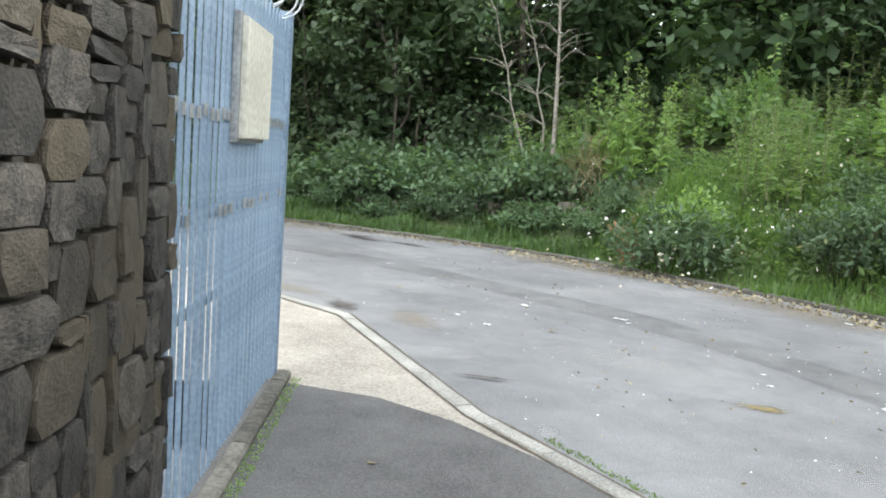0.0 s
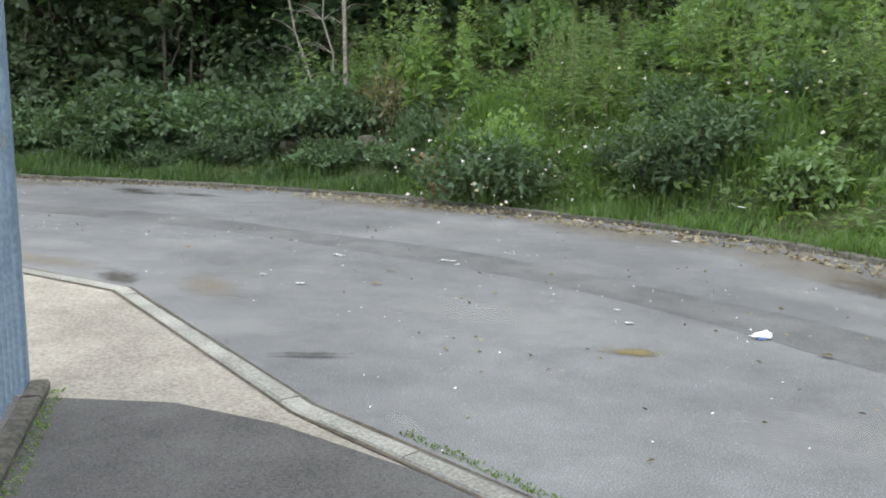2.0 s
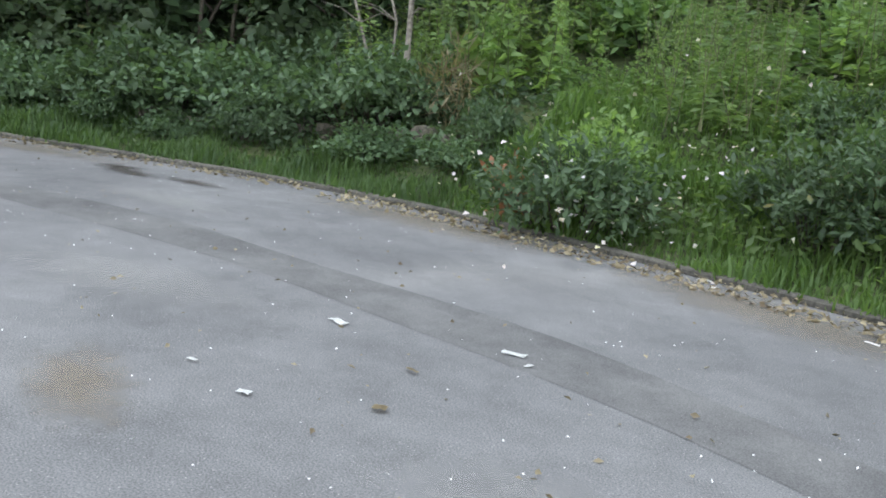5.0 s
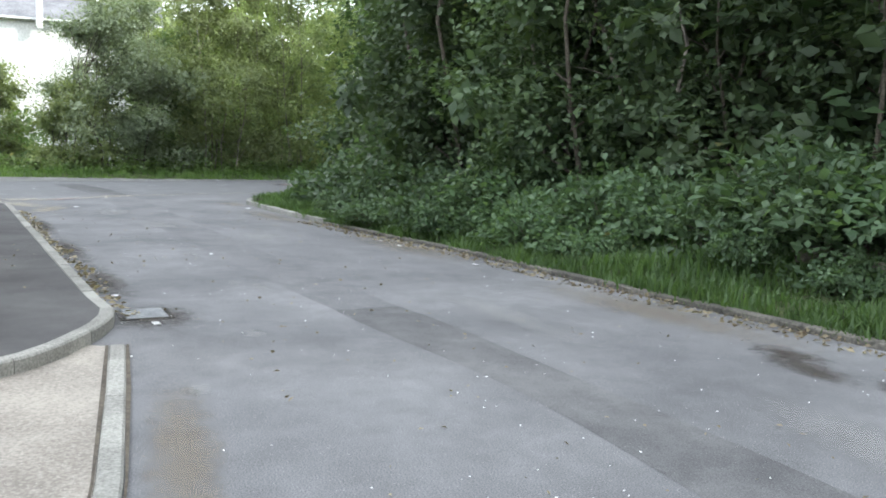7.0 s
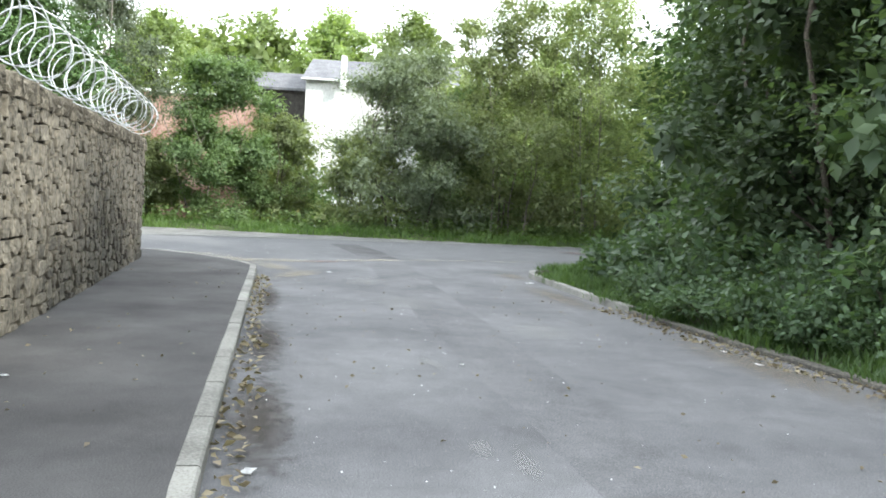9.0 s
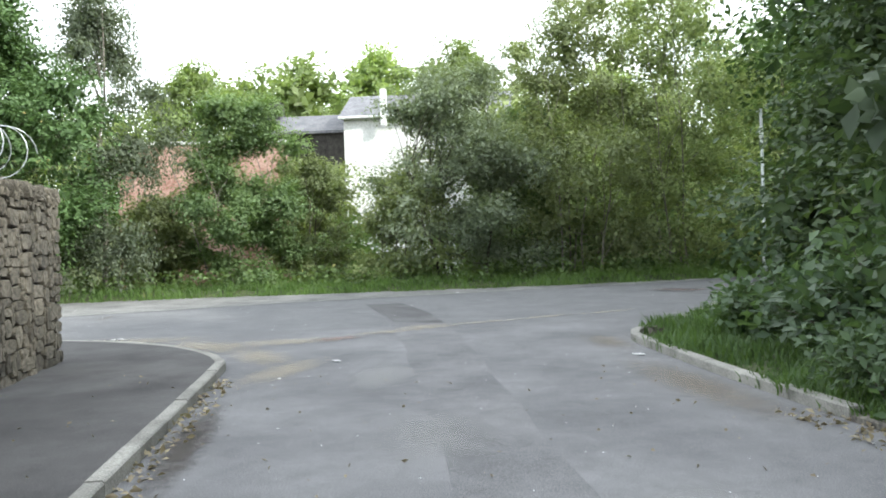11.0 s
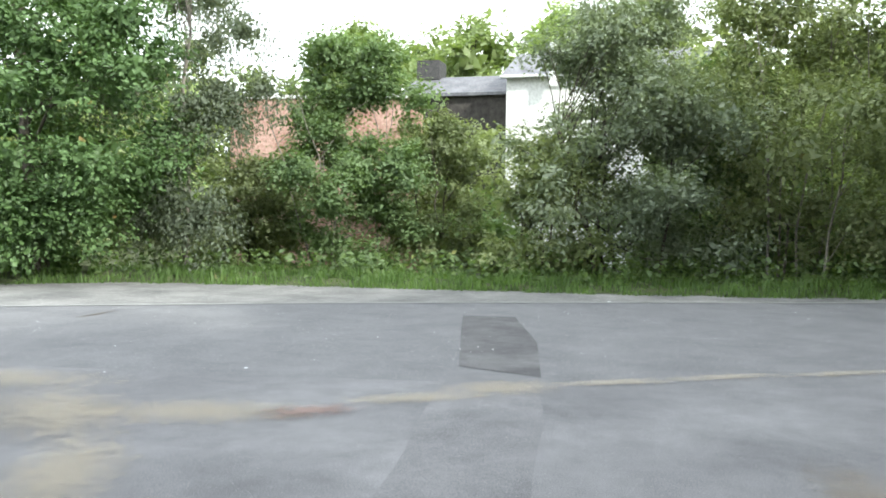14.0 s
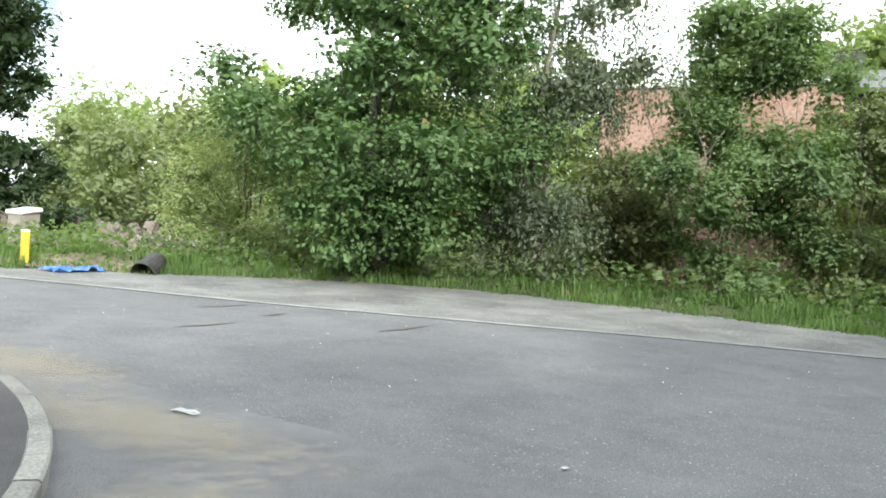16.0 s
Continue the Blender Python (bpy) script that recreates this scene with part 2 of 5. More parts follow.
M_WEEDSTEM = material("weed stalk", (0.1, 0.12, 0.05), (0.2, 0.2, 0.1), 8, 0.8, 0.2, 40)
M_NETTLE = leaf_material("nettle leaf", (0.072, 0.144, 0.050), (0.204, 0.324, 0.108), (0.32, 0.32, 0.11), 0.5)
M_TRACK = material("brown dirt", (0.12, 0.09, 0.065), (0.27, 0.22, 0.165), 1.5, 0.95, 0.6, 12)
M_WOODLEAF = leaf_material("wood leaf", (0.026, 0.054, 0.024), (0.102, 0.156, 0.060), (0.2, 0.2, 0.06), 0.3)
M_RUST = leaf_material("rusty fern", (0.25, 0.08, 0.02), (0.45, 0.17, 0.05))
M_EDGE = material("pale channel", (0.19, 0.19, 0.185), (0.36, 0.36, 0.345), 1.5, 0.9, 0.3, 30)


def stain_material(name, colour, strength, rough=0.9):
    """A film that thins out towards an uneven rim."""
    m = bpy.data.materials.new(name)
    m.use_nodes = True
    n, l = m.node_tree.nodes, m.node_tree.links
    co, geo = n.new("ShaderNodeTexCoord"), n.new("ShaderNodeNewGeometry")
    leng = n.new("ShaderNodeVectorMath")
    leng.operation = "LENGTH"
    l.new(co.outputs["Object"], leng.inputs[0])
    nz = n.new("ShaderNodeTexNoise")
    nz.inputs["Scale"].default_value, nz.inputs["Detail"].default_value = 6.0, 12
    nz.inputs["Roughness"].default_value = 0.82
    l.new(geo.outputs["Position"], nz.inputs["Vector"])
    ad = n.new("ShaderNodeMath")
    ad.operation = "MULTIPLY_ADD"
    ad.inputs[1].default_value = 2.4
    l.new(nz.outputs["Fac"], ad.inputs[0])
    neg = n.new("ShaderNodeMath")
    neg.operation = "MULTIPLY"
    neg.inputs[1].default_value = -1.0
    l.new(leng.outputs["Value"], neg.inputs[0])
    l.new(neg.outputs[0], ad.inputs[2])
    mr = n.new("ShaderNodeMapRange")
    mr.inputs["From Min"].default_value, mr.inputs["From Max"].default_value = 0.38, 1.0
    mr.inputs["To Max"].default_value = strength
    l.new(ad.outputs[0], mr.inputs["Value"])
    edge = n.new("ShaderNodeMapRange")
    edge.inputs["From Min"].default_value, edge.inputs["From Max"].default_value = 1.0, 0.75
    l.new(leng.outputs["Value"], edge.inputs["Value"])
    mul = n.new("ShaderNodeMath")
    mul.operation = "MULTIPLY"
    l.new(mr.outputs[0], mul.inputs[0])
    l.new(edge.outputs[0], mul.inputs[1])
    b = n["Principled BSDF"]
    b.inputs["Base Color"].default_value = (*colour, 1)
    b.inputs["Roughness"].default_value = rough
    l.new(mul.outputs[0], b.inputs["Alpha"])
    return m


M_S_BROWN = stain_material("brown film", (0.23, 0.185, 0.125), 0.38)
M_S_MOSS = stain_material("dry moss film", (0.2, 0.155, 0.065), 0.85)
M_S_DIRT = stain_material("dark dirt film", (0.06, 0.048, 0.038), 0.66)
M_S_PALE = stain_material("pale dust film", (0.36, 0.355, 0.345), 0.3)
M_S_SAND = stain_material("sand film", (0.42, 0.365, 0.27), 0.42)
M_S_RED = stain_material("reddish worn film", (0.24, 0.17, 0.15), 0.7)


# ---- helpers of this scene ----
def link(name, bm_or_mesh, mat, parent=None, label="", smooth=False):
    if isinstance(bm_or_mesh, bmesh.types.BMesh):
        me = bpy.data.meshes.new(name)
        bm_or_mesh.to_mesh(me)
        bm_or_mesh.free()
    else:
        me = bm_or_mesh
    if not me.materials:
        me.materials.append(mat)
    if smooth:
        me.polygons.foreach_set("use_smooth", [True] * len(me.polygons))
    ob = new(name, me)
    if parent:
        ob.parent = parent
    if label:
        tagged(ob, label)
    return ob


def part(name, bm, mat, parent, label="", smooth=False):
    return link(name, bm, mat, parent, label, smooth)


def thing(name, label, category, group="", kind="", m=None):
    ob = tagged(new(name), label, category, group, kind)
    if m is not None:
        ob.matrix_basis = m
    return ob


def box(sx, sy, sz, m=Matrix(), bevel=0.0, bm=None):
    bm = bm or bmesh.new()
    got = bmesh.ops.create_cube(bm, size=1, matrix=m @ Matrix.Diagonal((sx, sy, sz, 1)))
    if bevel:
        es = list({e for v in got["verts"] for e in v.link_edges})
        bmesh.ops.bevel(bm, geom=es, offset=bevel, segments=2, affect="EDGES")
    return bm


def mesh_arrays(name, verts, tris):
    """A triangle mesh from numpy arrays."""
    me = bpy.data.meshes.new(name)
    verts, tris = np.asarray(verts, dtype=np.float32), np.asarray(tris, dtype=np.int32)
    me.vertices.add(len(verts))
    me.vertices.foreach_set("co", verts.ravel())
    me.loops.add(tris.size)
    me.loops.foreach_set("vertex_index", tris.ravel())
    me.polygons.add(len(tris))
    me.polygons.foreach_set("loop_start", np.arange(0, tris.size, 3, dtype=np.int32))
    me.polygons.foreach_set("loop_total", np.full(len(tris), 3, dtype=np.int32))
    me.update(calc_edges=True)
    return me


def unit(a):
    return a / np.maximum(np.linalg.norm(a, axis=1, keepdims=True), 1e-6)


def leaf_arrays(base, axis, length, width, rng, fold=0.25, facing=None):
    """Folded pointed leaves, two triangles each; facing gives the side that each turns to the light."""
    n = len(base)
    axis = unit(axis)
    face = rng.normal(size=(n, 3)) * 0.7 + np.array([0, 0, 1.0]) if facing is None else facing
    side = unit(np.cross(axis, face))
    up = np.cross(side, axis)
    L, W = np.asarray(length).reshape(-1, 1) * np.ones((n, 1)), np.asarray(width).reshape(-1, 1) * np.ones((n, 1))
    midp = base + axis * L * 0.5 + up * W * fold
    v = np.stack([base, midp + side * W * 0.5, base + axis * L, midp - side * W * 0.5], 1).reshape(-1, 3)
    i = np.arange(n)[:, None] * 4
    t = np.concatenate([i + np.array([[0, 1, 2]]), i + np.array([[0, 2, 3]])], 0)
    return v, t


def foliage(centres, leaves, size, rng, narrow, droop=0.0, fill=0.24):
    """Clumps built of smaller sprays: leaves lie outwards and upwards, with larger shaded leaves inside."""
    weights = np.array([q[1] ** 2 for q in centres])
    counts = np.maximum(10, (leaves * weights / weights.sum()).astype(int))
    pos, axes, face, length = [], [], [], []
    for (c, cr), k in zip(centres, counts):
        sprays = max(5, k // 26)
        d = unit(rng.normal(size=(sprays, 3)) + np.array([0, 0, 0.25]))
        mid = d * (rng.uniform(0.3, 1, size=(sprays, 1)) ** 0.55) * cr * np.array([1, 1, 0.72])
        hang = rng.uniform(0.25, 1, sprays) * droop
        pick = rng.integers(0, sprays, k)
        scatter = rng.normal(size=(k, 3)) * np.array([1, 1, 0.5]) * (cr * 0.17 * (0.55 if droop else 1) + size * 0.35)
        p = mid[pick] + scatter
        p[:, 2] -= rng.uniform(0, 1, k) * hang[pick]
        nrm = unit(d[pick] * 0.55 + np.array([0, 0, 0.75]) + rng.normal(size=(k, 3)) * 0.38)
        pos.append(c + p)
        face.append(nrm)
        axes.append(np.cross(nrm, rng.normal(size=(k, 3))) + d[pick] * 0.4 + np.array([0, 0, -0.2 - droop]))
        length.append(size * rng.uniform(0.65, 1.3, k))
        m = int(k * fill)
        q = unit(rng.normal(size=(m, 3))) * rng.uniform(0, 0.62, size=(m, 1)) * cr
        pos.append(c + q * np.array([1, 1, 0.7]))
        face.append(rng.normal(size=(m, 3)))
        axes.append(rng.normal(size=(m, 3)))
        length.append(size * rng.uniform(1.5, 2.3, m))
    pos, axes, face, length = (np.concatenate(q) for q in (pos, axes, face, length))
    keep = pos[:, 2] > 0.04
    return leaf_arrays(pos[keep], axes[keep], length[keep], length[keep] * narrow, rng, 0.2, face[keep])


def tube_arrays(points, radii, sides=6):
    """A tapered tube along points."""
    pts, verts, tris = [Vector(p) for p in points], [], []
    for k, p in enumerate(pts):
        d = (pts[min(k + 1, len(pts) - 1)] - pts[max(k - 1, 0)]).normalized()
        a = d.orthogonal().normalized()
        b = d.cross(a)
        for s in range(sides):
            w = 2 * math.pi * s / sides
            verts.append(p + (a * math.cos(w) + b * math.sin(w)) * radii[k])
    for k in range(len(pts) - 1):
        for s in range(sides):
            a, b = k * sides + s, k * sides + (s + 1) % sides
            tris += [(a, b, b + sides), (a, b + sides, a + sides)]
    return np.array([tuple(v) for v in verts]), np.array(tris)


def gather(pieces):
    vs, ts, n = [], [], 0
    for v, t in pieces:
        vs.append(v)
        ts.append(t + n)
        n += len(v)
    return np.concatenate(vs), np.concatenate(ts)


def crown_profile(u, low):
    if low < 0.03:
        return (1 - min(1, max(0, u)) ** 2.4) ** 0.6
    w = max(0.0, (u - low) / (1 - low))
    return math.sin(math.pi * min(1, 0.12 + 0.88 * w) ** 0.8) ** 0.7 if w < 1 else 0.1


def tree(name, label, at, h, r, leaves, size, mat, seed, low=0.15, trunk=0.12, lumps=22, bark=None, droop=0.0, stems=1, group="", narrow=0.55, spread=0.42, category="tree"):
    """Tapered trunk with limbs and a crown of leaf clumps, on an empty at its foot."""
    rng = np.random.default_rng(seed)
    root = thing(name, label, category, group)
    root.location = at
    centres, wood = [], []
    lumps, spread = int(lumps * 1.25), spread * 0.9
    for s in range(stems):
        off = rng.normal(size=2) * (0.0 if stems == 1 else r * 0.18)
        top = np.array([off[0] * 2.2 + rng.normal() * 0.06 * h, off[1] * 2.2 + rng.normal() * 0.06 * h, h * (0.95 if s == 0 else rng.uniform(0.7, 0.95))])
        foot = np.array([off[0], off[1], -0.15])
        steps = np.linspace(0, 1, 7)
        wob = rng.normal(size=(7, 3)) * 0.015 * h
        wob[0] = 0
        line = foot + (top - foot) * steps[:, None] + wob
        wood.append(tube_arrays(line, trunk * (1 - 0.88 * steps) / (1 if stems == 1 else 1.6), 7))
        for k in range(max(3, lumps // stems)):
            u = low + (1 - low) * rng.uniform(0.02, 0.98)
            ang, rad = rng.uniform(0, 2 * math.pi), r * crown_profile(u, low) * rng.uniform(0.08, 0.95) ** 0.65 * 0.92
            f = min(0.97, u * 0.8)
            start = foot + (top - foot) * f
            c = np.array([line[3][0] * 0.5 + math.cos(ang) * rad, line[3][1] * 0.5 + math.sin(ang) * rad, h * u])
            centres.append((c, r * spread * rng.uniform(0.6, 1.15)))
            elbow = start + (c - start) * 0.5 + np.array([0, 0, 0.06 * h]) * rng.uniform(-0.4, 1)
            if k % 2 == 0:
                wood.append(tube_arrays([start, elbow, c], [trunk * 0.32 * (1 - f * 0.6), trunk * 0.2 * (1 - f * 0.5), 0.008], 5))
    part("trunk", mesh_arrays("trunk", *gather(wood)), bark or M_BARK, root, smooth=True)
    part("crown", mesh_arrays("crown", *foliage(centres, int(leaves * 1.3), size * 0.84, rng, narrow * 1.1, droop)), mat, root)
    return root


def shrub(name, label, at, h, r, leaves, size, mat, seed, narrow=0.6, group="", dome=0.75, category="bush", dead=0.0):
    """A dome of leaves on thin stems that start at the ground."""
    rng = np.random.default_rng(seed)
    root = thing(name, label, category, group)
    root.location = at
    wood, pos, axes = [], [], []
    n = max(9, leaves // 70)
    for k in range(n):
        ang, rad = rng.uniform(0, 2 * math.pi), r * math.sqrt(rng.uniform(0, 1))
        z = h * (1 - 0.6 * (rad / r) ** 2) * rng.uniform(0.45, 1.05)
        tip = np.array([math.cos(ang) * rad, math.sin(ang) * rad, z])
        foot = np.array([tip[0] * 0.35, tip[1] * 0.35, -0.1])
        bend = foot + (tip - foot) * 0.55 + np.array([0, 0, 0.12 * h])
        wood.append(tube_arrays([foot, bend, tip], [0.012, 0.008, 0.003], 4))
        m = leaves // n
        f = rng.uniform(0.3, 1.0, size=(m, 1)) ** 0.7
        line = np.where(f < 0.55, foot + (bend - foot) * f / 0.55, bend + (tip - bend) * (f - 0.55) / 0.45)
        p = line + rng.normal(size=(m, 3)) * np.array([r, r, h * 0.7]) * 0.13
        pos.append(p)
        axes.append(rng.normal(size=(m, 3)) * 0.7 + unit(p) * 0.6 + np.array([0, 0, -0.25]))
    pos, axes = np.concatenate(pos), np.concatenate(axes)
    pos[:, 2] = np.abs(pos[:, 2]) + 0.02
    tagged(part("stalk", mesh_arrays("stalk", *gather(wood)), M_BARK if not dead else M_DRYGRASS, root), kind="stuff")
    L = size * rng.uniform(0.6, 1.4, len(pos))
    tagged(part("foliage", mesh_arrays("foliage", *leaf_arrays(pos, axes, L, L * narrow, rng, 0.2, unit(pos) * 0.5 + np.array([0, 0, 0.8]) + rng.normal(size=(len(pos), 3)) * 0.4)), mat, root), kind="stuff")
    return root


def upright_weeds(name, label, at, h, r, stems, leaves, size, mat, seed, narrow=0.3, group=""):
    """Upright stalks with leaves all along them, smaller towards the tip."""
    rng = np.random.default_rng(seed)
    root = thing(name, label, "weeds", group)
    root.location = at
    wood, pos, axes, lens = [], [], [], []
    for k in range(stems):
        a, d = rng.uniform(0, 2 * math.pi), r * math.sqrt(rng.uniform(0, 1))
        foot = np.array([math.cos(a) * d, math.sin(a) * d, -0.1])
        tip = foot + np.array([rng.normal() * 0.12 * h, rng.normal() * 0.12 * h, h * rng.uniform(0.55, 1.1)])
        wood.append(tube_arrays([foot, tip], [0.008, 0.003], 4))
        f = rng.uniform(0.08, 1.0, leaves)
        p = foot + (tip - foot) * f[:, None]
        ang = rng.uniform(0, 2 * math.pi, leaves)
        pos.append(p)
        axes.append(np.stack([np.cos(ang), np.sin(ang), rng.uniform(-0.5, 0.5, leaves)], 1))
        lens.append(size * (1.35 - 0.95 * f) * rng.uniform(0.7, 1.3, leaves))
    tagged(part("stalk", mesh_arrays("stalk", *gather(wood)), M_WEEDSTEM, root), kind="stuff")
    pos, axes, L = np.concatenate(pos), np.concatenate(axes), np.concatenate(lens)
    tagged(part("foliage", mesh_arrays("foliage", *leaf_arrays(pos, axes, L, L * narrow, rng)), mat, root), kind="stuff")
    return root


def polygon(name, pts, z, mat, thick=0.0):
    """A flat sheet inside an outline, with a skirt of the given thickness."""
    bm = bmesh.new()
    vs = [bm.verts.new((x, y, z)) for x, y in pts]
    f = bm.faces.new(vs)
    if f.calc_area() and f.normal.z < 0:
        f.normal_flip()
    if thick:
        low = [bm.verts.new((x, y, z - thick)) for x, y in pts]
        for k in range(len(vs)):
            j = (k + 1) % len(vs)
            bm.faces.new((vs[k], vs[j], low[j], low[k]))
    bmesh.ops.triangulate(bm, faces=[f])
    bmesh.ops.recalc_face_normals(bm, faces=bm.faces[:])
    up = sum(q.normal.z for q in bm.faces)
    if up < 0:
        bmesh.ops.reverse_faces(bm, faces=bm.faces[:])
    me = bpy.data.meshes.new(name)
    bm.to_mesh(me)
    bm.free()
    return tagged(link(name, me, mat), kind="structure")


def smooth_line(pts, step=0.4):
    """A Catmull-Rom curve through the points, sampled at about even steps."""
    P = [Vector((*p, 0)) for p in pts]
    P = [P[0] * 2 - P[1]] + P + [P[-1] * 2 - P[-2]]
    out = []
    for k in range(1, len(P) - 2):
        n = max(1, int((P[k + 1] - P[k]).length / step))
        for s in range(n):
            u = s / n
            q = 0.5 * ((2 * P[k]) + (P[k + 1] - P[k - 1]) * u + (2 * P[k - 1] - 5 * P[k] + 4 * P[k + 1] - P[k + 2]) * u * u + (3 * P[k] - P[k - 1] - 3 * P[k + 1] + P[k + 2]) * u ** 3)
            out.append((q.x, q.y))
    out.append((P[-2].x, P[-2].y))
    return out


def offset_line(pts, d):
    """The line moved by d to its left."""
    out = []
    for k, p in enumerate(pts):
        a, b = Vector(pts[max(k - 1, 0)]), Vector(pts[min(k + 1, len(pts) - 1)])
        t = (b - a).normalized()
        out.append((p[0] - t.y * d, p[1] + t.x * d))
    return out


def along(pts, length):
    """Splits a line into pieces of the given length: lists of points."""
    out, now, run = [], [Vector(pts[0])], 0.0
    for a, b in zip(pts, pts[1:]):
        a, b = Vector(a), Vector(b)
        while run + (b - a).length >= length:
            a = a + (b - a).normalized() * (length - run)
            now.append(a)
            out.append(now)
            now, run = [a], 0.0
        run += (b - a).length
        now.append(b)
    if run > 0.2:
        out.append(now)
    return out


# ---- plan: outlines of the hard surfaces ----
NORTH = smooth_line([(5.5, 2.0), (3.2, 5.4), (1.6, 7.4), (0.2, 9.0), (-1.2, 10.1), (-2.6, 10.75), (-4.3, 11.2), (-7.0, 11.7), (-9.5, 11.75), (-11.4, 11.4), (-15.3, 10.62), (-17.7, 10.22), (-21, 9.4), (-24, 8.82), (-26.6, 8.42), (-27.8, 8.3), (-28.6, 8.5), (-29.6, 9.1), (-31.4, 10.0), (-34, 11.1), (-37.2, 13.4), (-42, 20), (-52, 34)])
FAR = smooth_line([(-15, -44), (-22, -29), (-28, -17), (-31.5, -11.7), (-33.4, -10.0), (-35.5, -9.1), (-37.5, -8.1), (-39.4, -6.2), (-40.4, -3.2), (-40.9, 0), (-41.3, 3), (-41.8, 6), (-43.6, 12), (-47, 17.5), (-54, 26), (-62, 37)])
FAR_IN = smooth_line([(-13, -44), (-20.5, -30), (-26.5, -18), (-30.4, -11.5), (-32.3, -8.3), (-33.9, -5), (-35.6, -2.2), (-37, 0.0), (-38.4, 2.6), (-40.3, 6.4), (-42.9, 11.8), (-46.6, 17.2), (-53.7, 25.8), (-61.8, 36.9)])
FOOT2 = smooth_line([(-10.9, 3.4), (-11.2, 4.2), (-11.6, 4.85), (-12.1, 5.2), (-12.8, 5.44), (-13.4, 5.5), (-14.0, 5.36), (-17.7, 4.67), (-21.4, 3.98), (-25.05, 3.3), (-25.9, 3.08), (-26.8, 2.5), (-27.6, 1.68), (-28.22, 0.6), (-28.6, -0.6), (-28.7, -1.9), (-28.2, -3.8), (-27.0, -6.5), (-24.3, -12)], 0.3)
STRIP = smooth_line([(5.0, 0.6), (2.5, 2.0), (0.6, 2.85), (-1.87, 3.67), (-3.1, 4.06)], 0.4) + [(-5.85, 5.45), (-7.7, 5.58), (-9.7, 5.63), (-11.2, 5.62), (-12.4, 5.6)]


# ---- ground ----
def inside(poly, x, y):
    poly = np.array(poly)
    x1, y1 = poly[:, 0], poly[:, 1]
    x2, y2 = np.roll(x1, -1), np.roll(y1, -1)
    hit = np.zeros(x.shape, dtype=bool)
    for a, b, c, d in zip(x1, y1, x2, y2):
        if b == d:
            continue
        cross = ((b > y) != (d > y)) & (x < (c - a) * (y - b) / (d - b) + a)
        hit ^= cross
    return hit


def distance(line, x, y):
    best = np.full(x.shape, 1e9)
    for (a, b), (c, d) in zip(line, line[1:]):
        lx, ly = c - a, d - b
        k = np.clip(((x - a) * lx + (y - b) * ly) / (lx * lx + ly * ly + 1e-9), 0, 1)
        best = np.minimum(best, np.hypot(x - a - k * lx, y - b - k * ly))
    return best


HARD = NORTH + FAR[::-1] + [(10, -34), (10, 2)]
NORTH_SIDE = NORTH + [(-52, 300), (300, 300), (300, 2)]
FAR_SIDE = FAR + [(-62, 300), (-500, 300), (-500, -300), (-24, -300)]


def rise(d, a, b):
    k = np.clip((d - a) / (b - a), 0, 1)
    return k * k * (3 - 2 * k)


def ground_height(x, y):
    """Bank on the north of the side road, level verge and rough site beyond the main road."""
    x, y = np.asarray(x, dtype=float), np.asarray(y, dtype=float)
    hard = inside(HARD, x, y)
    north, far = inside(NORTH_SIDE, x, y), inside(FAR_SIDE, x, y)
    dn, df = distance(NORTH, x, y), distance(FAR, x, y)
    bump = 0.05 * np.sin(x * 2.1 + np.sin(y * 1.3)) + 0.05 * np.sin(y * 2.7 + 1.1 * np.sin(x * 0.9))
    steep = np.clip((x + 20) / 10, 0.2, 1.25)
    zn = -0.05 + 0.14 * rise(dn, 0.1, 0.6) + steep * (0.85 * rise(dn, 0.4, 2.6) + 0.9 * rise(dn, 2.2, 6)) + 4.5 * rise(dn, 6.5, 24) + 6 * rise(dn, 30, 120) + bump * rise(dn, 0.3, 1.5)
    zf = -0.05 + 0.21 * rise(df, 0.1, 1.2) - 0.5 * rise(df, 3, 9) + (7.5 * rise(df, 24, 52) + 9 * rise(df, 50, 160)) * np.clip((y + 45) / 30, 0.1, 1) + bump * rise(df, 0.3, 2)
    return np.where(hard, -0.05, np.where(north, zn, np.where(far, zf, -0.05)))


def ladder(lo, hi, step, reach):
    mid = list(np.arange(lo, hi + step / 2, step))
    grow, a, b = step, [], []
    p, q = lo, hi
    while q < reach:
        grow *= 1.35
        p, q = p - grow, q + grow
        a.append(p)
        b.append(q)
    return np.array(a[::-1] + mid + b)


gx, gy = ladder(-52, 8, 0.45, 1500), ladder(-20, 24, 0.45, 1500)
GX, GY = np.meshgrid(gx, gy, indexing="ij")
GZ = ground_height(GX.ravel(), GY.ravel())
nx, ny = len(gx), len(gy)
idx = np.arange(nx * ny).reshape(nx, ny)
a, b, c, d = idx[:-1, :-1].ravel(), idx[1:, :-1].ravel(), idx[1:, 1:].ravel(), idx[:-1, 1:].ravel()
ground = link("ground", mesh_arrays("ground", np.stack([GX.ravel(), GY.ravel(), GZ], 1), np.concatenate([np.stack([a, b, c], 1), np.stack([a, c, d], 1)])), M_GROUND, smooth=True)
tagged(ground, "uneven grassy soil of bank, verge and waste ground", "ground", kind="structure")


def hz(x, y):
    return float(ground_height(np.array([x]), np.array([y]))[0])


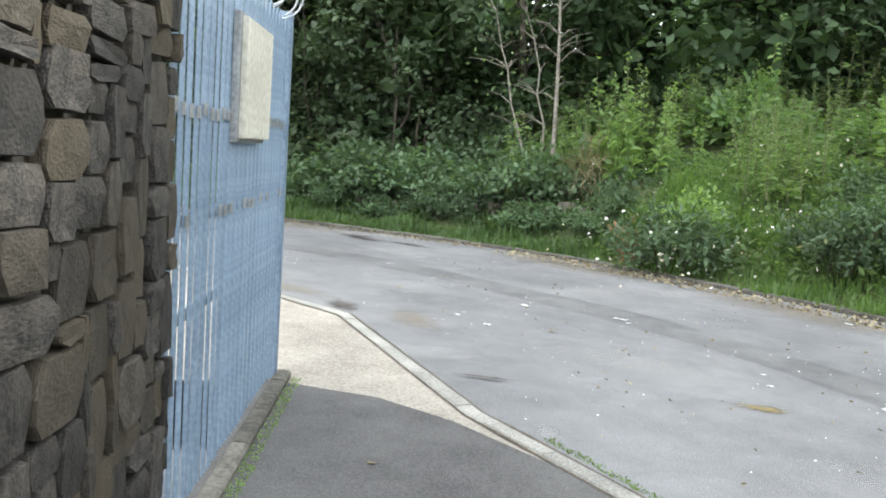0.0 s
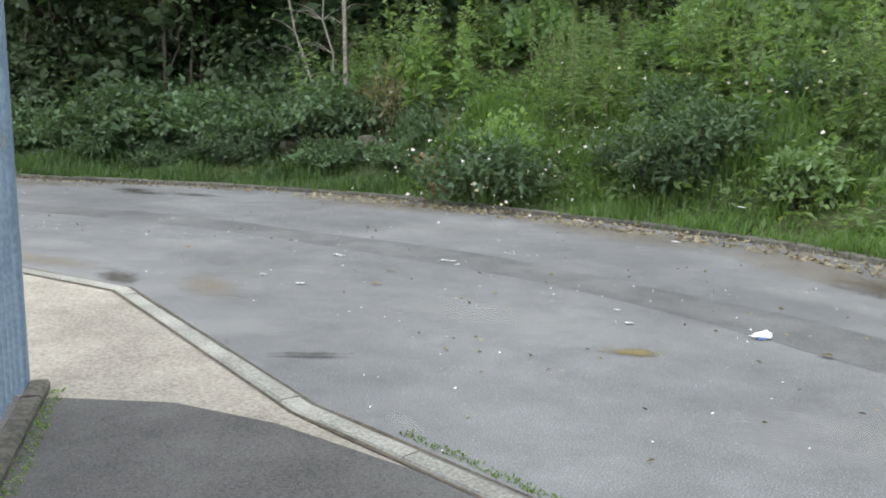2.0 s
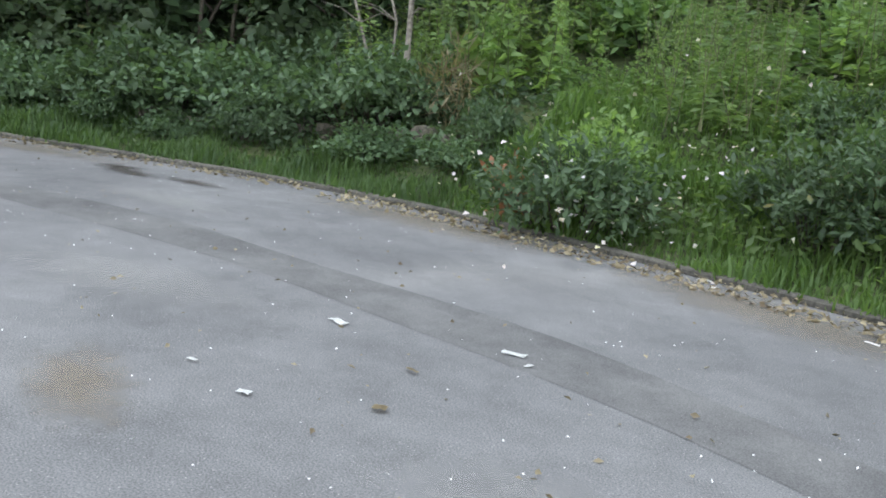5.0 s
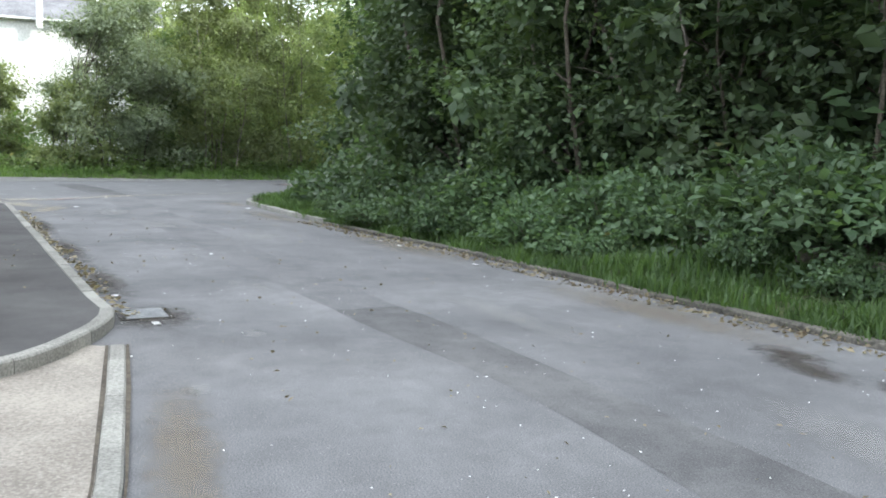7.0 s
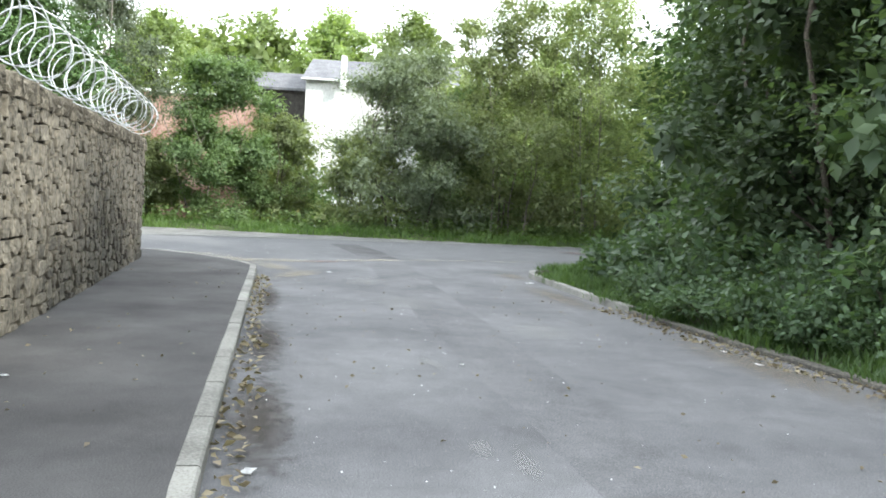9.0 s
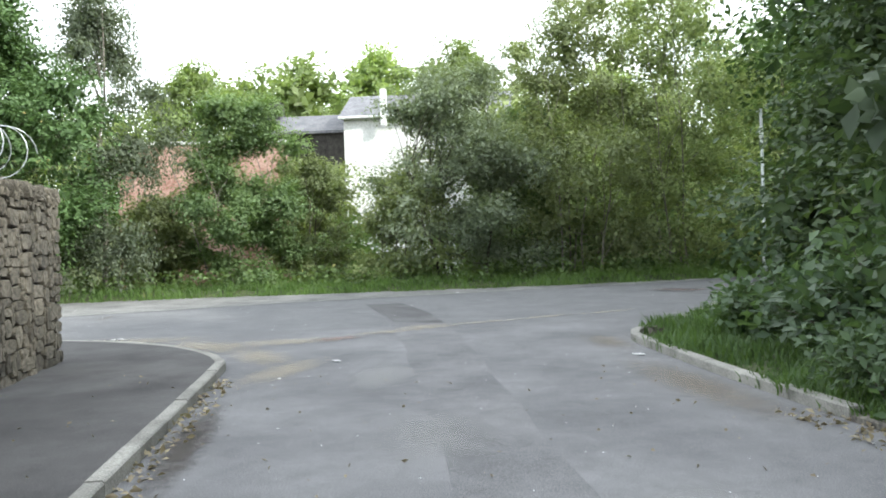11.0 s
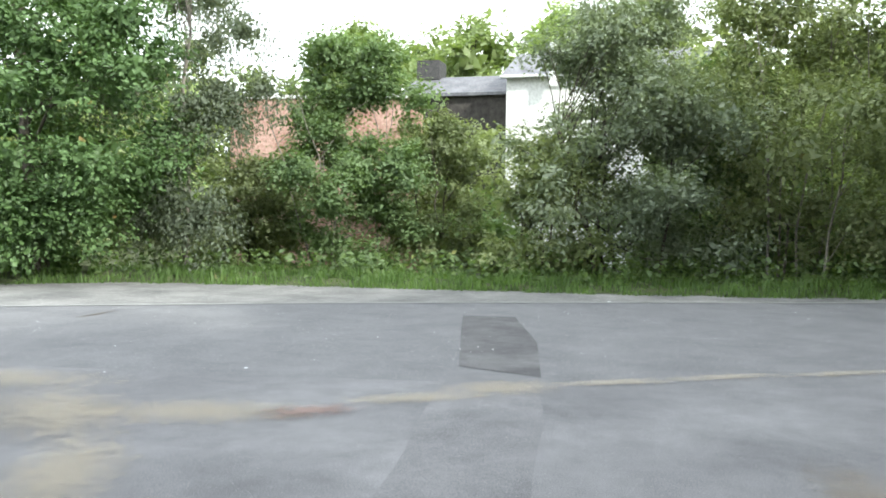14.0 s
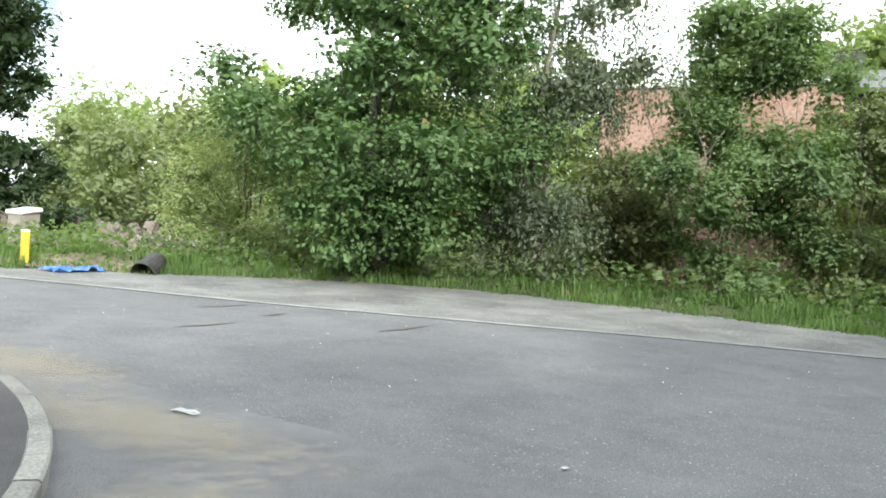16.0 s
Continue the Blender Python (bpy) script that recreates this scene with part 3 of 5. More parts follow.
# ---- roads and footways ----
MAIN_NEAR = [(-11, -43), (-15, -32), (-20, -22), (-24.6, -12), (-27.6, -6), (-29.3, -2), (-29.9, 2), (-30.6, 6), (-32.2, 10.3)]
i_end = min(range(len(NORTH)), key=lambda k: (NORTH[k][0] + 32.2) ** 2 + (NORTH[k][1] - 10.3) ** 2)
side_poly = NORTH[:i_end] + [(-32.2, 10.3), (-30.6, 6), (-29.9, 2), (-29.3, -2), (-27.6, -6), (-20, -6), (-11, -6), (8, -12), (10, -4)]
road_side = polygon("road_side", side_poly, 0.0, M_ROAD)
tagged(road_side, "worn grey asphalt side road with faint patches", "road")
main_poly = MAIN_NEAR + NORTH[i_end:] + FAR_IN[::-1]
road_main = polygon("road_main", main_poly, -0.002, M_MAIN)
tagged(road_main, "grey asphalt main road crossing the junction", "road")
shoulder = polygon("shoulder", FAR_IN + offset_line(FAR, 0.25)[::-1], 0.003, M_GRAVEL)
tagged(shoulder, "pale gravel shoulder along the main road", "shoulder")

# asphalt footway by the first wall, concrete crossing, raised footway by the second wall
apron = polygon("pavement_crossing", [(-4.44, 3.5), (-3.7, 3.83), (-3.1, 3.86), (-2.3, 3.72), (-2.2, 3.76)] + offset_line(STRIP, 0.06)[len(STRIP) - 7:] + [(-12.5, 5.3), (-11.9, 5.0), (-11.3, 4.2), (-11.0, 3.0), (-10.5, -1.5), (-7.5, -1.5)], 0.008, M_CONC)
tagged(apron, "pale brushed concrete vehicle crossing", "pavement")
k0 = len(STRIP) - 6
foot1 = polygon("pavement_first", offset_line(STRIP, 0.06)[:k0] + [(-2.3, 3.72), (-3.1, 3.85), (-3.7, 3.82), (-4.44, 3.5), (-3.4, 2.4), (0.9, -2.1), (5.0, -6.5)], 0.012, M_FOOT)
tagged(foot1, "dark asphalt footway in front of the fence", "pavement")
WALL_A, WALL_B = Vector((-12.2, 4.03)), Vector((-26.05, 1.05))
foot2 = polygon("pavement_second", offset_line(FOOT2, 0.05) + [(-22.0, -11.0), (-24.6, -5), (-25.3, 0.9), (-12.2, 3.7)], 0.10, M_FOOT)
tagged(foot2, "raised dark asphalt footway beside the stone wall", "pavement")


def kerb_run(name, label, line, length, width, top, mat, drop=0.12, gap=0.008):
    """A run of kerb stones, each its own piece, on an empty."""
    run = thing(name, label, "kerb", kind="structure")
    for pts in along(line, length):
        pts = [Vector(p) for p in pts]
        d0, d1 = (pts[1] - pts[0]).normalized(), (pts[-1] - pts[-2]).normalized()
        pts[0] = pts[0] + d0 * gap / 2
        pts[-1] = pts[-1] - d1 * gap / 2
        keep = [pts[0]] + [p for p in pts[1:-1] if (p - pts[0]).length > 0.12 and (p - pts[-1]).length > 0.12] + [pts[-1]]
        if len(keep) > 4:
            keep = [keep[0], keep[len(keep) // 3], keep[2 * len(keep) // 3], keep[-1]]
        lift = random.uniform(-0.006, 0.006)
        c = 0.014
        prof = [(-width / 2, -drop), (-width / 2, top - c), (-width / 2 + c, top), (width / 2 - c, top), (width / 2, top - c), (width / 2, -drop)]
        bm, rings = bmesh.new(), []
        for k, p in enumerate(keep):
            t = (keep[min(k + 1, len(keep) - 1)] - keep[max(k - 1, 0)]).normalized()
            rings.append([bm.verts.new((p.x - t.y * o, p.y + t.x * o, z + lift)) for o, z in prof])
        for r0, r1 in zip(rings, rings[1:]):
            for q in range(5):
                bm.faces.new((r0[q], r0[q + 1], r1[q + 1], r1[q]))
        bm.faces.new(rings[0])
        bm.faces.new(rings[-1])
        bmesh.ops.recalc_face_normals(bm, faces=bm.faces[:])
        part("kerb_stone", bm, mat, run)
    return run


kerb_run("kerb_crossing", "flush concrete edging between crossing and road", STRIP, 0.9, 0.115, 0.02, M_KERB)
kerb_run("kerb_footway", "raised pale concrete kerb of the footway", FOOT2[:-12], 0.9, 0.125, 0.105, M_KERB)
i_old = min(range(len(NORTH)), key=lambda k: abs(NORTH[k][0] + 22.5))
kerb_run("kerb_bank", "old grimy concrete kerb at the foot of the bank", NORTH[:i_old + 1], 0.9, 0.13, 0.06, M_KERBOLD)
kerb_run("kerb_junction", "pale concrete kerb rounding the junction corner", NORTH[i_old:i_end + 4], 0.9, 0.13, 0.1, M_KERB)


# ---- stone walls ----
def make_stones(mat, count, seed, square=False):
    """Rough-faced stones with slightly rounded arrises, in a unit box."""
    out = []
    for s in range(count):
        rng = random.Random(s + seed)
        e = rng.choice((12.0, 18.0, 26.0) if square else (5.0, 8.0, 14.0))
        ring = []
        for k in range(10):
            w = 2 * math.pi * (k + 0.5 + rng.uniform(-0.25, 0.25)) / 10
            cx, cz = math.cos(w), math.sin(w)
            q = (abs(cx) ** e + abs(cz) ** e) ** (-1 / e)
            ring.append((cx * q * 0.5 * rng.uniform(0.95 if square else 0.9, 1.03), cz * q * 0.5 * rng.uniform(0.95 if square else 0.88, 1.03)))
        bm = bmesh.new()
        back = [bm.verts.new((x, 0.5, z)) for x, z in ring]
        midr = [bm.verts.new((x, -0.40 + rng.uniform(-0.06, 0.06), z)) for x, z in ring]
        front = [bm.verts.new((x * (0.98 if square else 0.95), -0.5 + rng.uniform(-0.09, 0.09) * (0.5 if square else 1), z * (0.97 if square else 0.93))) for x, z in ring]
        cen = bm.verts.new((rng.uniform(-0.2, 0.2), -0.5 + rng.uniform(-0.08, 0.05), rng.uniform(-0.2, 0.2)))
        for k in range(10):
            j = (k + 1) % 10
            bm.faces.new((back[k], back[j], midr[j], midr[k]))
            bm.faces.new((midr[k], midr[j], front[j], front[k]))
            bm.faces.new((front[k], front[j], cen))
        bmesh.ops.recalc_face_normals(bm, faces=bm.faces[:])
        me = bpy.data.meshes.new("stone")
        bm.to_mesh(me)
        bm.free()
        me.materials.append(mat)
        out.append(me)
    return out


stone_meshes = make_stones(M_STONE, 16, 0)
dark_stones = make_stones(M_DARKSTONE, 16, 100, True)


def stone_layout(length, height, course, wide, seed):
    """Random rubble packed on a fine grid: (x, z, width, height) of each stone."""
    rng, c = random.Random(seed), 0.052
    nx, nz = int(length / c), int(height / c)
    free, out = np.ones((nx, nz), dtype=bool), []
    for j in range(nz):
        for i in range(nx):
            if not free[i, j]:
                continue
            w = max(2, round(rng.uniform(*wide) / c))
            t = max(1, round(rng.uniform(*course) / c))
            if rng.random() < 0.16:
                w, t = max(2, w // 2), t + 2
            k = 0
            while k < w and i + k < nx and free[i + k, j]:
                k += 1
            w, t = k, min(t, nz - j)
            free[i:i + w, j:j + t] = False
            out.append((c * (i + w / 2), c * (j + t / 2), c * w, c * t))
    return out


def stone_wall(name, label, a, b, height, thick, course, wide, seed, near=(0, 300), coping=True, coped=0.17, kinds=None):
    """A rubble wall from a to b; its face looks to the right of the way from a to b."""
    a, b = Vector((*a, 0)), Vector((*b, 0))
    d = (b - a).normalized()
    m = Matrix.Translation(a) @ Matrix.Rotation(math.atan2(d.y, d.x), 4, "Z")
    kinds = kinds or stone_meshes
    root = thing(name, label, "wall", kind="structure", m=m)
    L = (b - a).length
    body = height - (coped if coping else 0)
    part("core", box(L - 0.05, thick - 0.03, body, pose(L / 2, thick / 2 + 0.005, body / 2)), M_MORTAR, root)
    rng, count, rest = random.Random(seed + 5), 0, []
    for x, z, w, hgt in stone_layout(L, body, course, wide, seed):
        me = rng.choice(kinds)
        dep = rng.uniform(0.09, 0.13)
        mm = pose(x, dep * 0.2 + rng.uniform(-0.012, 0.012), z + rng.uniform(-0.012, 0.012), rng.uniform(-2, 2), rng.uniform(-4, 4), rng.uniform(-2.5, 2.5)) @ Matrix.Diagonal((w * rng.uniform(0.91, 1.0), dep, hgt * rng.uniform(0.89, 0.99), 1))
        if near[0] <= x <= near[1] and count < 300:
            ob = new("stone", me)
            ob.parent = root
            ob.matrix_basis = mm
            count += 1
        else:
            rest.append((me, mm))
    if rest:
        bm = bmesh.new()
        for me, mm in rest:
            n0 = len(bm.verts)
            bm.from_mesh(me)
            bm.verts.ensure_lookup_table()
            for v in bm.verts[n0:]:
                v.co = mm @ v.co
        tagged(part("stones", bm, kinds[0].materials[0], root), kind="stuff")
    if coping:
        x, n = 0.0, 0
        while x < L - 0.05:
            w = rng.uniform(0.07, 0.15)
            me = rng.choice(kinds)
            ob = new("coping_stone", me)
            ob.parent = root
            ob.matrix_basis = pose(x + w / 2, thick / 2 - 0.02, body + coped / 2 + rng.uniform(-0.02, 0.02), 0, rng.uniform(-6, 6), 0) @ Matrix.Diagonal((w, thick + 0.06, coped * rng.uniform(1.0, 1.25), 1))
            x += w
            n += 1
    return root


FENCE_P, FENCE_D = Vector((-4.44, 3.55)), Vector((-0.6887, 0.7251))
FENCE_N = Vector((0.7251, 0.6887))


def on_fence(s, off=0.0):
    p = FENCE_P + FENCE_D * s + FENCE_N * off
    return (p.x, p.y)


stone_wall("wall_first", "dark weathered rubble stone wall beside the fence", on_fence(-9.5), on_fence(-2.55), 2.75, 0.45, (0.07, 0.22), (0.14, 0.4), 3, (3.6, 7.0), coping=False, kinds=dark_stones)
stone_wall("wall_second", "weathered rubble stone wall with upright coping stones", (WALL_A.x, WALL_A.y), (WALL_B.x, WALL_B.y), 2.2, 0.45, (0.09, 0.22), (0.15, 0.42), 8, (5.4, 14.0))
stone_wall("wall_return", "rubble stone wall turning away along the main road", (WALL_B.x + 0.02, WALL_B.y - 0.1), (-24.6, -6.0), 2.2, 0.45, (0.10, 0.24), (0.15, 0.36), 9, (0, 4))


def razor_wire(name, label, a, b, radius, turns, z):
    """A helix of wire with short barbs."""
    root = thing(name, label, "razor wire")
    a, b = Vector((*a, z)), Vector((*b, z))
    d = (b - a)
    side = Vector((-d.y, d.x, 0)).normalized()
    n = turns * 20
    pts = []
    for k in range(n + 1):
        w = 2 * math.pi * k / 20
        sway = 1 + 0.12 * math.sin(k * 0.13)
        pts.append(a + d * (k / n) + d.normalized() * 0.12 * math.sin(w * 0.5) + side * math.cos(w) * radius * sway + Vector((0, 0, radius + math.sin(w) * radius * sway)))
    part("coil", mesh_arrays("coil", *tube_arrays(pts, [0.006] * len(pts), 4)), M_WIRE, root)
    barbs = []
    for k in range(1, n, 2):
        p, t = pts[k], (pts[k + 1] - pts[k - 1]).normalized()
        o = t.orthogonal().normalized() * 0.022
        barbs.append((np.array([tuple(p - t * 0.012 + o), tuple(p + t * 0.012 - o), tuple(p - t * 0.012 - o), tuple(p + t * 0.012 + o), tuple(p), tuple(p + t * 0.004)]), np.array([[0, 4, 5], [1, 5, 4], [2, 4, 5], [3, 5, 4]])))
    tagged(part("barbs", mesh_arrays("barbs", *gather(barbs)), M_WIRE, root), kind="stuff")
    return root


wd = (WALL_A - WALL_B).normalized()
wn2 = Vector((wd.y, -wd.x))
w0, w1 = WALL_B + wd * 2.2 - wn2 * 0.22, WALL_A - wd * 0.3 - wn2 * 0.22
razor_wire("razor_wire", "coiled galvanised razor wire along the wall top", (w0.x, w0.y), (w1.x, w1.y), 0.24, 34, 2.18)

# palisade fence panel between the first wall and the crossing
fence = thing("palisade_fence", "faded blue steel palisade fence with worn rails", "fence", m=Matrix.Translation((*on_fence(-2.6), 0)) @ Matrix.Rotation(math.atan2(FENCE_D.y, FENCE_D.x), 4, "Z"))


def pale_mesh(h):
    bm = bmesh.new()
    prof = [(-0.034, 0.003), (-0.024, -0.004), (-0.01, 0.003), (0.01, 0.003), (0.024, -0.004), (0.034, 0.003)]
    rows = []
    for z, f in ((0.06, 1), (h - 0.09, 1), (h, 0.25)):
        rows.append([bm.verts.new((x * f, y, z)) for x, y in prof] + [bm.verts.new((x * f, y + 0.004, z)) for x, y in reversed(prof)])
    for r0, r1 in zip(rows, rows[1:]):
        for k in range(12):
            bm.faces.new((r0[k], r0[(k + 1) % 12], r1[(k + 1) % 12], r1[k]))
    bm.faces.new(rows[-1])
    bmesh.ops.recalc_face_normals(bm, faces=bm.faces[:])
    me = bpy.data.meshes.new("pale")
    bm.to_mesh(me)
    bm.free()
    me.materials.append(M_PALE)
    return me


pm = pale_mesh(2.36)
FL = 2.6
npale = int(FL / 0.112)
for k in range(npale):
    ob = new("pale", pm)
    ob.parent = fence
    ob.matrix_basis = pose(0.06 + k * 0.112, 0.0, random.uniform(-0.008, 0.008), 0, random.uniform(-0.3, 0.3), random.uniform(-4, 4))
for z in (0.86, 1.25, 1.68):
    part("rail", box(FL, 0.03, 0.05, pose(FL / 2, 0.024, z), 0.004), M_RAIL, fence, "grey worn steel rail")
for z, share in ((1.25, 0.5), (1.68, 0.9)):
    for k in range(npale):
        if random.random() > share:
            continue
        part("fixing_plate", box(0.066, 0.004, 0.05, pose(0.06 + k * 0.112 + random.uniform(-0.01, 0.01), -0.007, z + random.uniform(-0.01, 0.01)), 0.001), M_RAIL, fence, "worn grey fixing plate")
part("end_post", box(0.09, 0.09, 2.40, pose(FL + 0.03, 0.02, 1.2), 0.008), M_PALE, fence)
board = thing("notice_board", "weathered cream blank notice board on the fence", "sign", m=fence.matrix_basis.copy())
part("panel", box(0.68, 0.03, 0.56, pose(1.36, -0.05, 1.86), 0.004), M_BOARD, board)
part("backing_frame", box(0.72, 0.03, 0.60, pose(1.33, -0.022, 1.86), 0.004), M_RAIL, board, "grey steel backing frame")
razor_wire("razor_wire", "coiled razor wire on the palisade fence", on_fence(-2.5, -0.02), on_fence(-0.05, -0.02), 0.13, 12, 2.33)
kerb_run("kerb_fence", "mossy narrow concrete strip under the fence", [on_fence(-2.6, 0.07), on_fence(-1.3, 0.07), on_fence(0.05, 0.07)], 1.2, 0.10, 0.06, M_KERBOLD)
# plain return that closes the yard behind the crossing
stone_wall("wall_yard", "plain rubble stone wall closing the yard", (-4.7, -1.6), (-10.8, -1.4), 2.2, 0.4, (0.2, 0.34), (0.3, 0.6), 12, (0, 0), coping=False)


# ---- beyond the main road: buildings ----
house = thing("white_house", "white rendered house with grey slate roof behind trees", "house", m=pose(-61, -1.7, 0, 0, 0, 0))
part("wall", box(7.0, 8.6, 10.4, pose(-3.5, 4.3, 8.2 - 5.2), 0.02), M_RENDER, house)
bm = bmesh.new()
prof = [(0.35, 8.1), (-3.5, 9.75), (-7.35, 8.1), (-7.35, 7.95), (-3.5, 9.57), (0.35, 7.95)]
r0 = [bm.verts.new((x, -0.2, z)) for x, z in prof]
r1 = [bm.verts.new((x, 8.8, z)) for x, z in prof]
for k in range(6):
    bm.faces.new((r0[k], r0[(k + 1) % 6], r1[(k + 1) % 6], r1[k]))
bm.faces.new(r0)
bm.faces.new(r1)
bmesh.ops.recalc_face_normals(bm, faces=bm.faces[:])
roof = part("roof", bm, M_SLATE, house)
part("gutter", mesh_arrays("gutter", *tube_arrays([(0.42, -0.2, 8.02), (0.42, 8.7, 8.02)], [0.07, 0.07], 6)), M_WHITE, roof)
part("flue", box(0.28, 0.32, 1.9, pose(0.55, 2.2, 8.45), 0.03), M_WHITE, house, "white painted flue stack")
wing = thing("slate_wing", "lower house wing with grey slate roof", "house", m=pose(-63, -6.2, 0))
part("wall", box(6.0, 5.0, 9.0, pose(-3, 2.2, 3.2), 0.02), M_MORTAR, wing)
bm = bmesh.new()
prof = [(0.3, 7.7), (-3.0, 9.0), (-6.3, 7.7), (-6.3, 7.55), (-3.0, 8.8), (0.3, 7.55)]
r0 = [bm.verts.new((x, -1.3, z)) for x, z in prof]
r1 = [bm.verts.new((x, 4.45, z)) for x, z in prof]
for k in range(6):
    bm.faces.new((r0[k], r0[(k + 1) % 6], r1[(k + 1) % 6], r1[k]))
bm.faces.new(r0)
bm.faces.new(r1)
bmesh.ops.recalc_face_normals(bm, faces=bm.faces[:])
wing_roof = part("roof", bm, M_SLATE, wing)
part("chimney", box(1.3, 1.2, 1.0, pose(-3.0, -0.6, 9.3), 0.03), M_BLACK, wing_roof, "dark brick chimney stack")
brick_house = thing("brick_building", "ruined salmon brick building with a pale coping", "building", m=pose(-48.5, -8.2, 0, 0, 0, 8))
part("wall", box(0.35, 6.4, 6.6, pose(0, 3.2, 2.2), 0.01), M_BRICK, brick_house)
part("side_wall", box(5.0, 0.35, 6.0, pose(-2.7, 0.0, 1.9), 0.01), M_BRICK, brick_house)
part("coping", box(0.5, 6.6, 0.12, pose(0, 3.2, 5.55), 0.01), M_RENDER, brick_house, "pale stone coping")

# ---- beyond the main road: trees ----
def at(x, y):
    return (x, y, hz(x, y))


tree("oak_tree", "broad green oak with a few yellowing leaves by the verge", at(-39.6, -8.1), 9.2, 3.9, 33000, 0.155, M_OAK, 11, low=0.1, trunk=0.2, lumps=60, spread=0.33)
tree("birch_tree", "tall drooping birch with thin grey-green foliage", at(-42.6, -6.2), 9.6, 2.5, 22000, 0.125, M_WILLOW, 12, low=0.1, trunk=0.09, lumps=36, droop=1.0, bark=M_PALEBARK, narrow=0.45)
tree("alder_tree", "bushy green young alder on the verge", at(-45.2, -2.0), 6.4, 2.2, 22000, 0.135, M_HAZEL, 13, low=0.0, trunk=0.06, lumps=44, stems=3, bark=M_PALEBARK)
tree("alder_tree", "slender green young alder behind the verge", at(-46.5, 0.0), 4.5, 1.9, 12000, 0.12, M_BIRCH, 14, low=0.0, trunk=0.06, lumps=36, stems=3)
tree("willow_tree", "dense grey-green willow thicket at the road edge", at(-44.8, 5.3), 6.9, 3.2, 30000, 0.14, M_WILLOW, 15, low=0.0, trunk=0.08, lumps=80, stems=5, narrow=0.42, spread=0.38)
tree("birch_thicket", "young birch thicket with yellowing leaves", at(-46.0, 8.9), 9.6, 2.9, 21000, 0.13, M_BIRCH, 16, low=0.04, trunk=0.06, lumps=50, stems=6, bark=M_PALEBARK, spread=0.5)
tree("birch_thicket", "young birch thicket with yellowing leaves", at(-47.8, 12.8), 11.4, 3.3, 21000, 0.145, M_BIRCH, 17, low=0.05, trunk=0.06, lumps=50, stems=6, bark=M_PALEBARK, spread=0.5)
tree("birch_thicket", "dense green birch thicket beside the bend", at(-51.8, 17.0), 12.0, 3.6, 14000, 0.18, M_HAZEL, 18, low=0.02, trunk=0.07, lumps=48, stems=5)
tree("sallow_bush", "light green sallow bush beside the willow", at(-44.6, 3.1), 3.4, 1.7, 9000, 0.13, M_BIRCH, 24, low=0.0, trunk=0.05, lumps=40, stems=5, category="bush")
tree("hazel_bush", "green hazel bush behind the willow thicket", at(-49.5, 7.6), 6.6, 2.7, 11000, 0.2, M_HAZEL, 22, low=0.0, trunk=0.06, lumps=44, stems=5, category="bush")
tree("hazel_bush", "low green hazel bush before the brick building", at(-44.6, -5.0), 3.0, 1.9, 8000, 0.14, M_BIRCH, 23, low=0.0, trunk=0.05, lumps=36, stems=5, category="bush")
tree("ash_sapling", "thin sapling beside the oak", at(-41.5, -9.9), 5.0, 1.8, 5500, 0.15, M_HAZEL, 19, low=0.0, trunk=0.05, lumps=28, stems=3)
tree("sallow_bush", "pale green sallow bush by the waste ground", at(-40.3, -13.6), 4.3, 2.6, 18000, 0.11, M_BIRCH, 20, low=0.0, trunk=0.06, lumps=44, stems=5, category="bush")

far_a = tree("far_tree", "rounded haze-pale green tree on the hillside", (-84, -3, 3), 13, 5.5, 6500, 0.44, M_FARLEAF, 31, low=0.05, trunk=0.25, lumps=40, spread=0.36, group="skyline trees")
far_b = tree("far_tree", "tall thin pale green tree on the hillside", (-86, 8, 3), 14.5, 4.2, 5200, 0.33, M_BIRCH, 32, low=0.1, trunk=0.25, lumps=36, spread=0.34, group="skyline trees")
far_c = tree("far_tree", "dark green tree on the hillside", (-80, 14, 2), 12, 4.5, 5600, 0.42, M_FARLEAF, 33, low=0.0, trunk=0.25, lumps=40, spread=0.36, group="skyline trees")
rng = random.Random(4)
for k, (x, y, s) in enumerate([(-78, -16, 0.85), (-82, -9, 0.95), (-90, 3, 1.0), (-84, 20, 0.9), (-74, -26, 0.8), (-72, 26, 0.9), (-66, 30, 0.8), (-95, -60, 1.0), (-60, 24, 0.75)]):
    copy_thing((far_a, far_b, far_c)[k % 3 if k > 3 else (0, 2, 0, 1)[k]], pose(x, y, hz(x, y) - 0.5, 0, 0, rng.uniform(0, 360)) @ Matrix.Scale(s, 4))


def leafy_mass(name, label, xs, ys, tops, radius, n, per, size, mat, seed):
    """Far woodland: overlapping clumps of leaves standing on the ground, in one object."""
    g = np.random.default_rng(seed)
    centres = []
    for k in range(n):
        x, y = g.uniform(*xs), g.uniform(*ys)
        r = g.uniform(*radius)
        top = g.uniform(*tops)
        z0 = hz(x, y)
        for z in np.arange(top - r, -r * 0.2, -r * 1.1):
            centres.append((np.array([x + g.normal() * 0.4, y + g.normal() * 0.4, z0 + max(z, r * 0.4)]), r * g.uniform(0.85, 1.1)))
    return tagged(link(name, mesh_arrays(name, *foliage(centres, int(len(centres) * per * 1.6), size * 0.7, g, 0.65, 0.0, 0.3)), mat), label, "woodland", kind="stuff")


